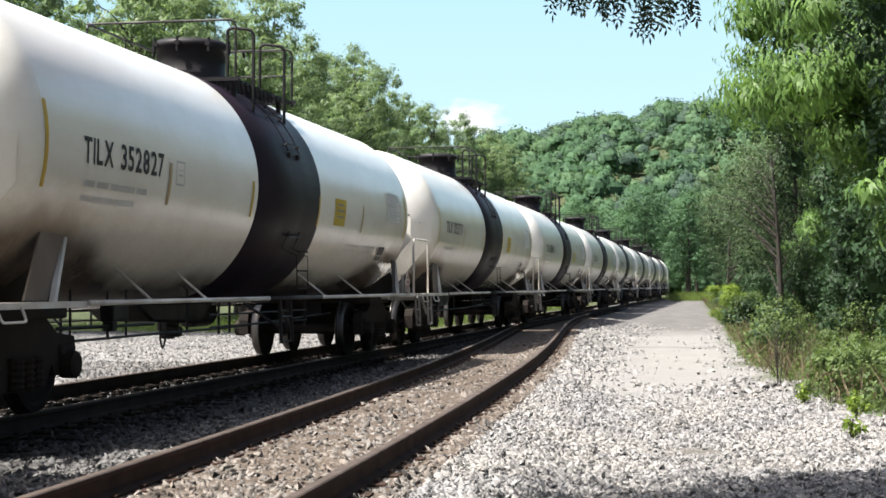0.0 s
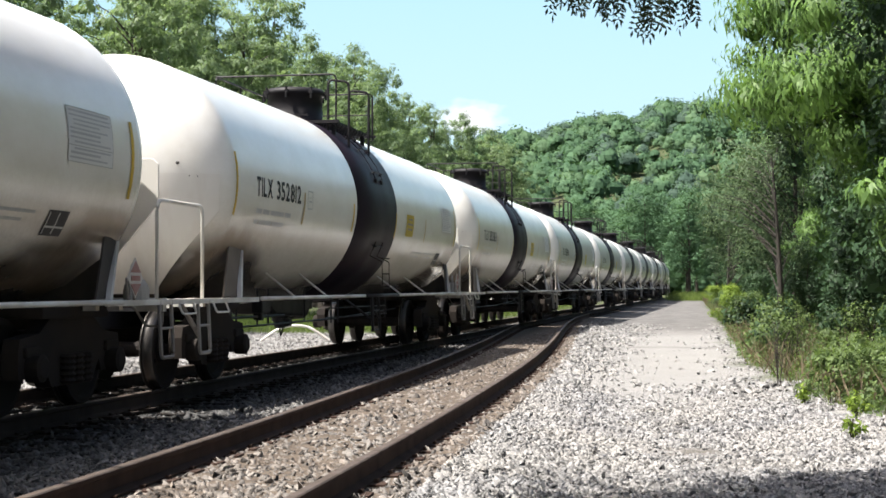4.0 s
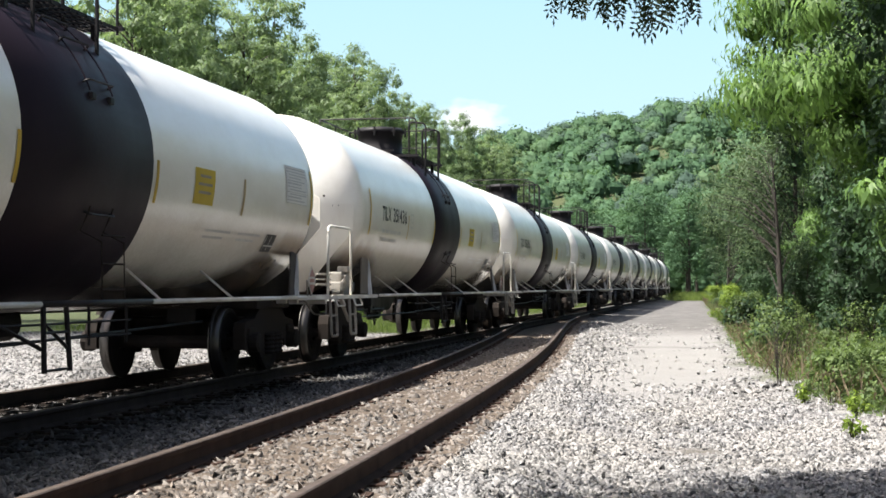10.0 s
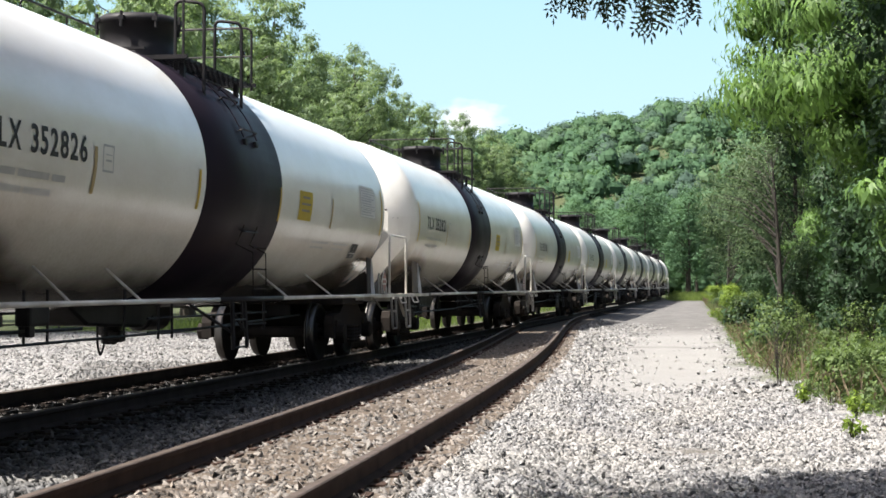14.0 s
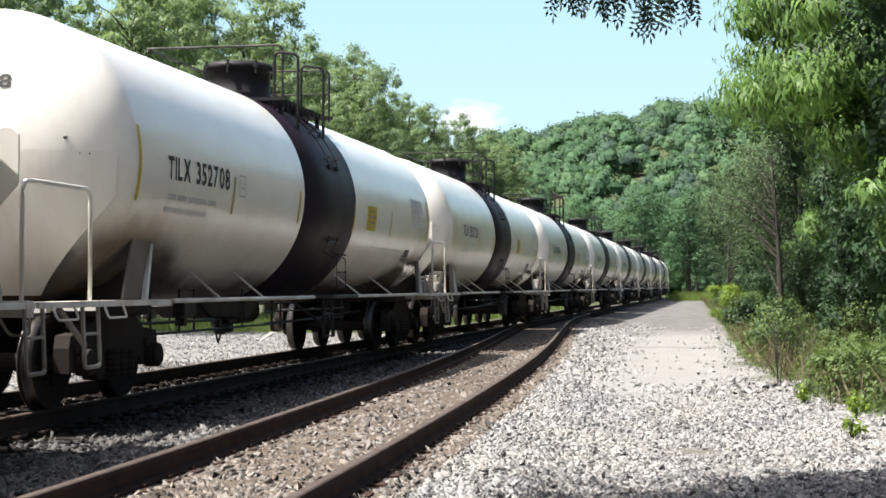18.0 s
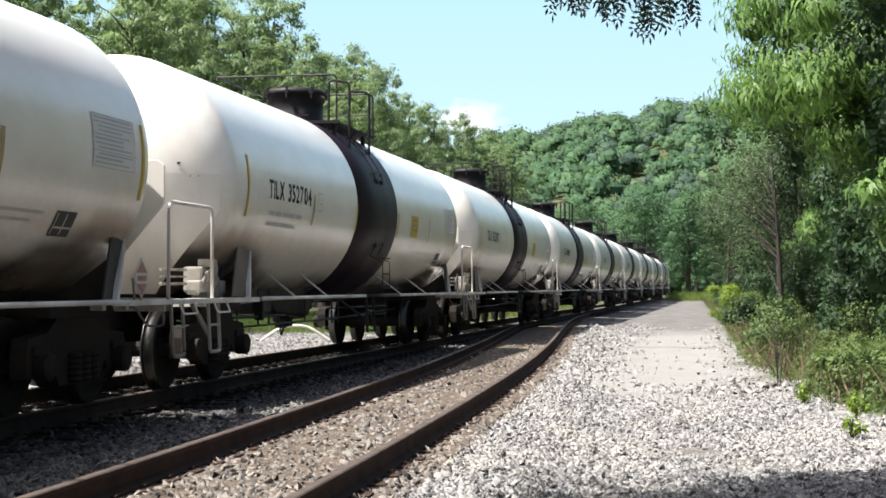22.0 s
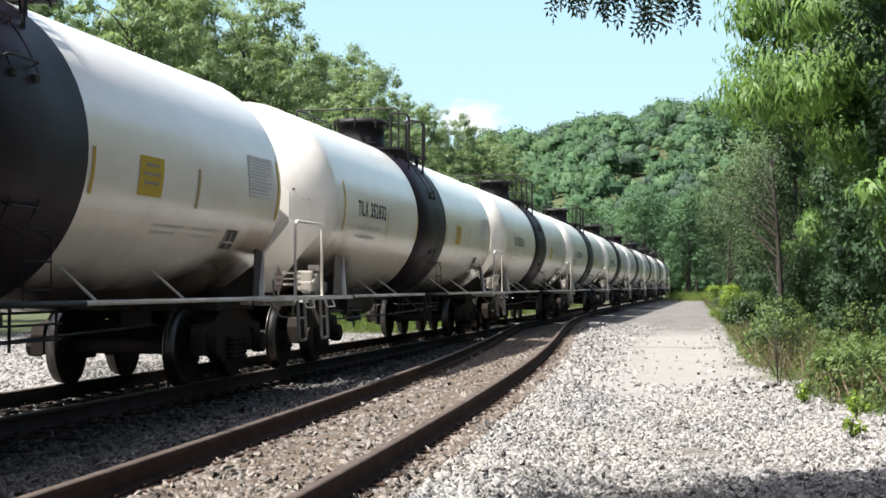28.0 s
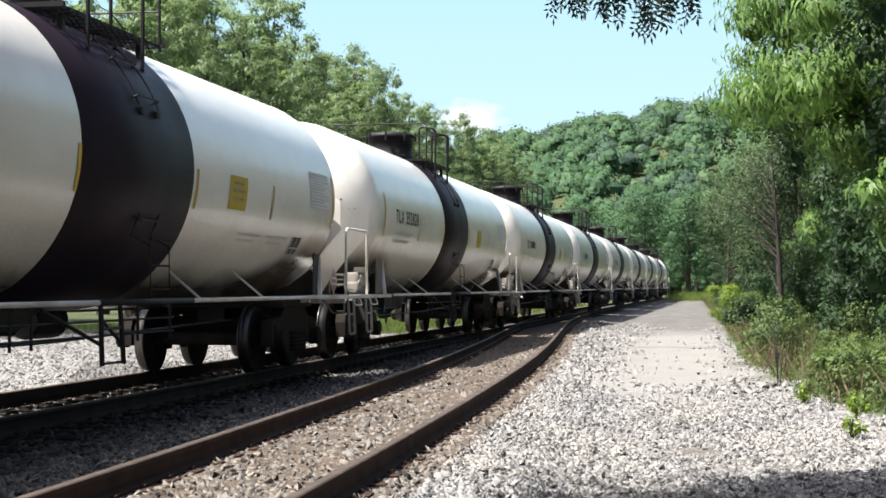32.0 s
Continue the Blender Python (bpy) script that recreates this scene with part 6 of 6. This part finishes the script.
# The tree that stands over the eye: only a hanging branch and its shade are seen.
def shade_tree():
    rng = np.random.default_rng(61)
    ob = empty("shade_tree")
    n = 260
    c = np.stack([rng.uniform(-2.3, 4.2, n), rng.uniform(-5.0, 10.3, n), rng.uniform(5.4, 7.4, n)], -1)
    e = np.stack([rng.uniform(-2.0, 1.5, 480), rng.uniform(7.6, 11.2, 480), rng.uniform(6.1, 6.7, 480)], -1)
    c = np.concatenate([c, e[e[:, 1] < 8.85 + 0.68 * (e[:, 0] + 2.33)]])
    part("crown", crown_mesh("crown", rng, c, 16, 0.55, 0.55, LEAF_IN_SHADE, "sprig", 0.3), None, ob, "leafy crown spread over the road")
    bm = bmesh.new()
    root = (4.2, -4.5, float(ground_z(4.2, -4.5)) - 0.2)
    tube(bm, [root, (4.1, -4.4, 2.5), (3.6, -3.4, 5.0), (2.6, -1.0, 6.4), (2.0, 4.0, 6.9), (1.6, 9.5, 6.5)], [0.26, 0.2, 0.16, 0.11, 0.07, 0.02], 10)
    tube(bm, [(3.6, -3.4, 5.0), (1.0, -2.6, 6.3), (-1.5, -1.5, 6.8)], [0.12, 0.07, 0.02], 8)
    part("trunk", bm, BARK, ob, "leaning dark trunk and limbs")
    tagged(ob, "locust tree leaning over the road from behind the viewpoint", "tree")


shade_tree()


def hanging_branch():
    """A twig of locust leaves hanging into the view from above."""
    ob = empty("hanging_branch")
    rng = np.random.default_rng(62)
    at, axis = [], []
    bm = bmesh.new()
    tips = []
    for (x0, z0), (x1, z1) in (((-0.10, 0.55), (-0.38, 0.10)), ((0.0, 0.5), (-0.16, 0.02)), ((0.05, 0.5), (0.02, -0.03)), ((0.12, 0.55), (0.16, -0.02)), ((0.02, 0.5), (-0.25, 0.07)),
                                 ((0.1, 0.5), (0.24, 0.02)), ((-0.05, 0.5), (-0.07, 0.06)), ((0.06, 0.5), (0.09, 0.05)), ((-0.2, 0.5), (-0.33, 0.12))):
        pts = [Vector((x0 + (x1 - x0) * t + 0.03 * math.sin(5 * t), 0.12 * math.sin(3 * t + x0 * 9), z0 + (z1 - z0) * t)) for t in np.linspace(0, 1, 6)]
        tube(bm, pts, [0.008, 0.007, 0.006, 0.005, 0.004, 0.002], 5)
        for p, q in zip(pts[1:], pts[2:] + [pts[-1] + Vector((0, 0, -0.1))]):
            for k in range(8):
                at.append(p)
                d = (q - p).normalized() * 0.6 + Vector((rng.normal(0, 0.5), rng.normal(0, 0.4), -0.55 + rng.normal(0, 0.2)))
                axis.append(d.normalized())
    part("twig", bm, BARK, ob)
    at, axis = np.array([tuple(p) for p in at]), np.array([tuple(p) for p in axis])
    v, f = sprig_quads(at, axis, rng.uniform(0.09, 0.16, len(at)), rng, 5, 0.28, 0.36)
    part("leaf_spray", big_mesh("leaf_spray", v, f, LEAF_SHADE), None, ob, "feathery leaves coloured near-black as a silhouette against the sky")
    tagged(ob, "locust twig hanging in painted silhouette against the sky", "branch")
    return ob


BRANCH = hanging_branch()
BRANCH_AT = pose(0.955, 7.2, 2.555, 0, 0, 0)
BRANCH.matrix_basis = BRANCH_AT
SWAYING = [(BRANCH, BRANCH_AT @ pose(0, 0, 0), 0.9, 0.4)]


# A bleached bent pole lying beyond the line.
def bent_pole():
    bm = bmesh.new()
    tube(bm, rounded([(-0.9, 0, 0.02), (-0.35, 0, 0.42), (0.35, 0, 0.45), (0.95, 0, 0.02)], 0.3), 0.035, 8)
    ob = new("bent_pole", bpy.data.meshes.new("bent_pole"))
    bm.to_mesh(ob.data)
    bm.free()
    ob.data.materials.append(FRAME_WHITE)
    x, y = -4.0, 41.0
    ob.matrix_basis = pose(x, y, float(ground_z(x, y)), 0, 0, 4)
    tagged(ob, "bleached bent pole arched on the gravel beyond the rails", "pole")


bent_pole()


def cloud():
    m = bpy.data.materials.new("cloud_white")
    m.use_nodes = True
    nt = m.node_tree
    nt.nodes.remove(nt.nodes["Principled BSDF"])
    em = node(m, "Emission", Color=(0.97, 0.985, 1.0, 1), Strength=0.60)
    tr = node(m, "BsdfTransparent")
    v = coords(m, "Object", (1, 1, 1))
    warp = node(m, "VectorMath")
    warp.operation = "MULTIPLY_ADD"
    nz = node(m, "TexNoise", Scale=3.0, Detail=5.0)
    link(m, v, nz.inputs["Vector"])
    link(m, nz.outputs["Color"], warp.inputs[0])
    warp.inputs[1].default_value = (0.7, 0.7, 0.7)
    link(m, v, warp.inputs[2])
    sub = node(m, "VectorMath")
    sub.operation = "SUBTRACT"
    link(m, warp.outputs[0], sub.inputs[0])
    sub.inputs[1].default_value = (0.35, 0.35, 0.35)
    ln = node(m, "VectorMath")
    ln.operation = "LENGTH"
    link(m, sub.outputs[0], ln.inputs[0])
    f = ramp(m, ln.outputs["Value"], [(0.28, (0.96,) * 3), (0.78, (0, 0, 0))])
    mx = node(m, "MixShader")
    link(m, f, mx.inputs[0])
    link(m, tr.outputs[0], mx.inputs[1])
    link(m, em.outputs[0], mx.inputs[2])
    link(m, mx.outputs[0], nt.nodes["Material Output"].inputs[0])
    me = mesh_of("cloud", [(-1, 0, -1), (1, 0, -1), (1, 0, 1), (-1, 0, 1)], [(0, 1, 2, 3)], m)
    ob = new("cloud", me)
    ob.matrix_basis = Matrix.Translation((72, 4200, 462)) @ Matrix.Diagonal((140, 1, 75, 1))
    tagged(ob, "small white cumulus cloud over the hill", "cloud", kind="structure")


cloud()


def sky_backdrop():
    """Hazy bright sky far behind the hill."""
    m = bpy.data.materials.new("hazy_sky")
    m.use_nodes = True
    nt = m.node_tree
    nt.nodes.remove(nt.nodes["Principled BSDF"])
    em = node(m, "Emission", Strength=0.575)
    sep = node(m, "SeparateXYZ")
    link(m, coords(m), sep.inputs[0])
    up = node(m, "MapRange", From_Min=150.0, From_Max=1500.0)
    link(m, sep.outputs[2], up.inputs[0])
    link(m, ramp(m, up.outputs[0], [(0.0, (0.65, 0.88, 0.97)), (0.5, (0.51, 0.79, 0.965)), (1.0, (0.36, 0.63, 0.91))]), em.inputs["Color"])
    link(m, em.outputs[0], nt.nodes["Material Output"].inputs[0])
    V, F = [], []
    for k in range(41):
        a = radians(-45 + k * 2.25)
        V += [(4500 * math.sin(a), 4500 * math.cos(a), -40), (4500 * math.sin(a), 4500 * math.cos(a), 1900)]
        if k:
            F.append((2 * k - 2, 2 * k, 2 * k + 1, 2 * k - 1))
    tagged(new("backdrop", mesh_of("backdrop", V, F, m)), "hazy pale blue summer sky behind the hill", "sky", kind="structure")


sky_backdrop()

motions()
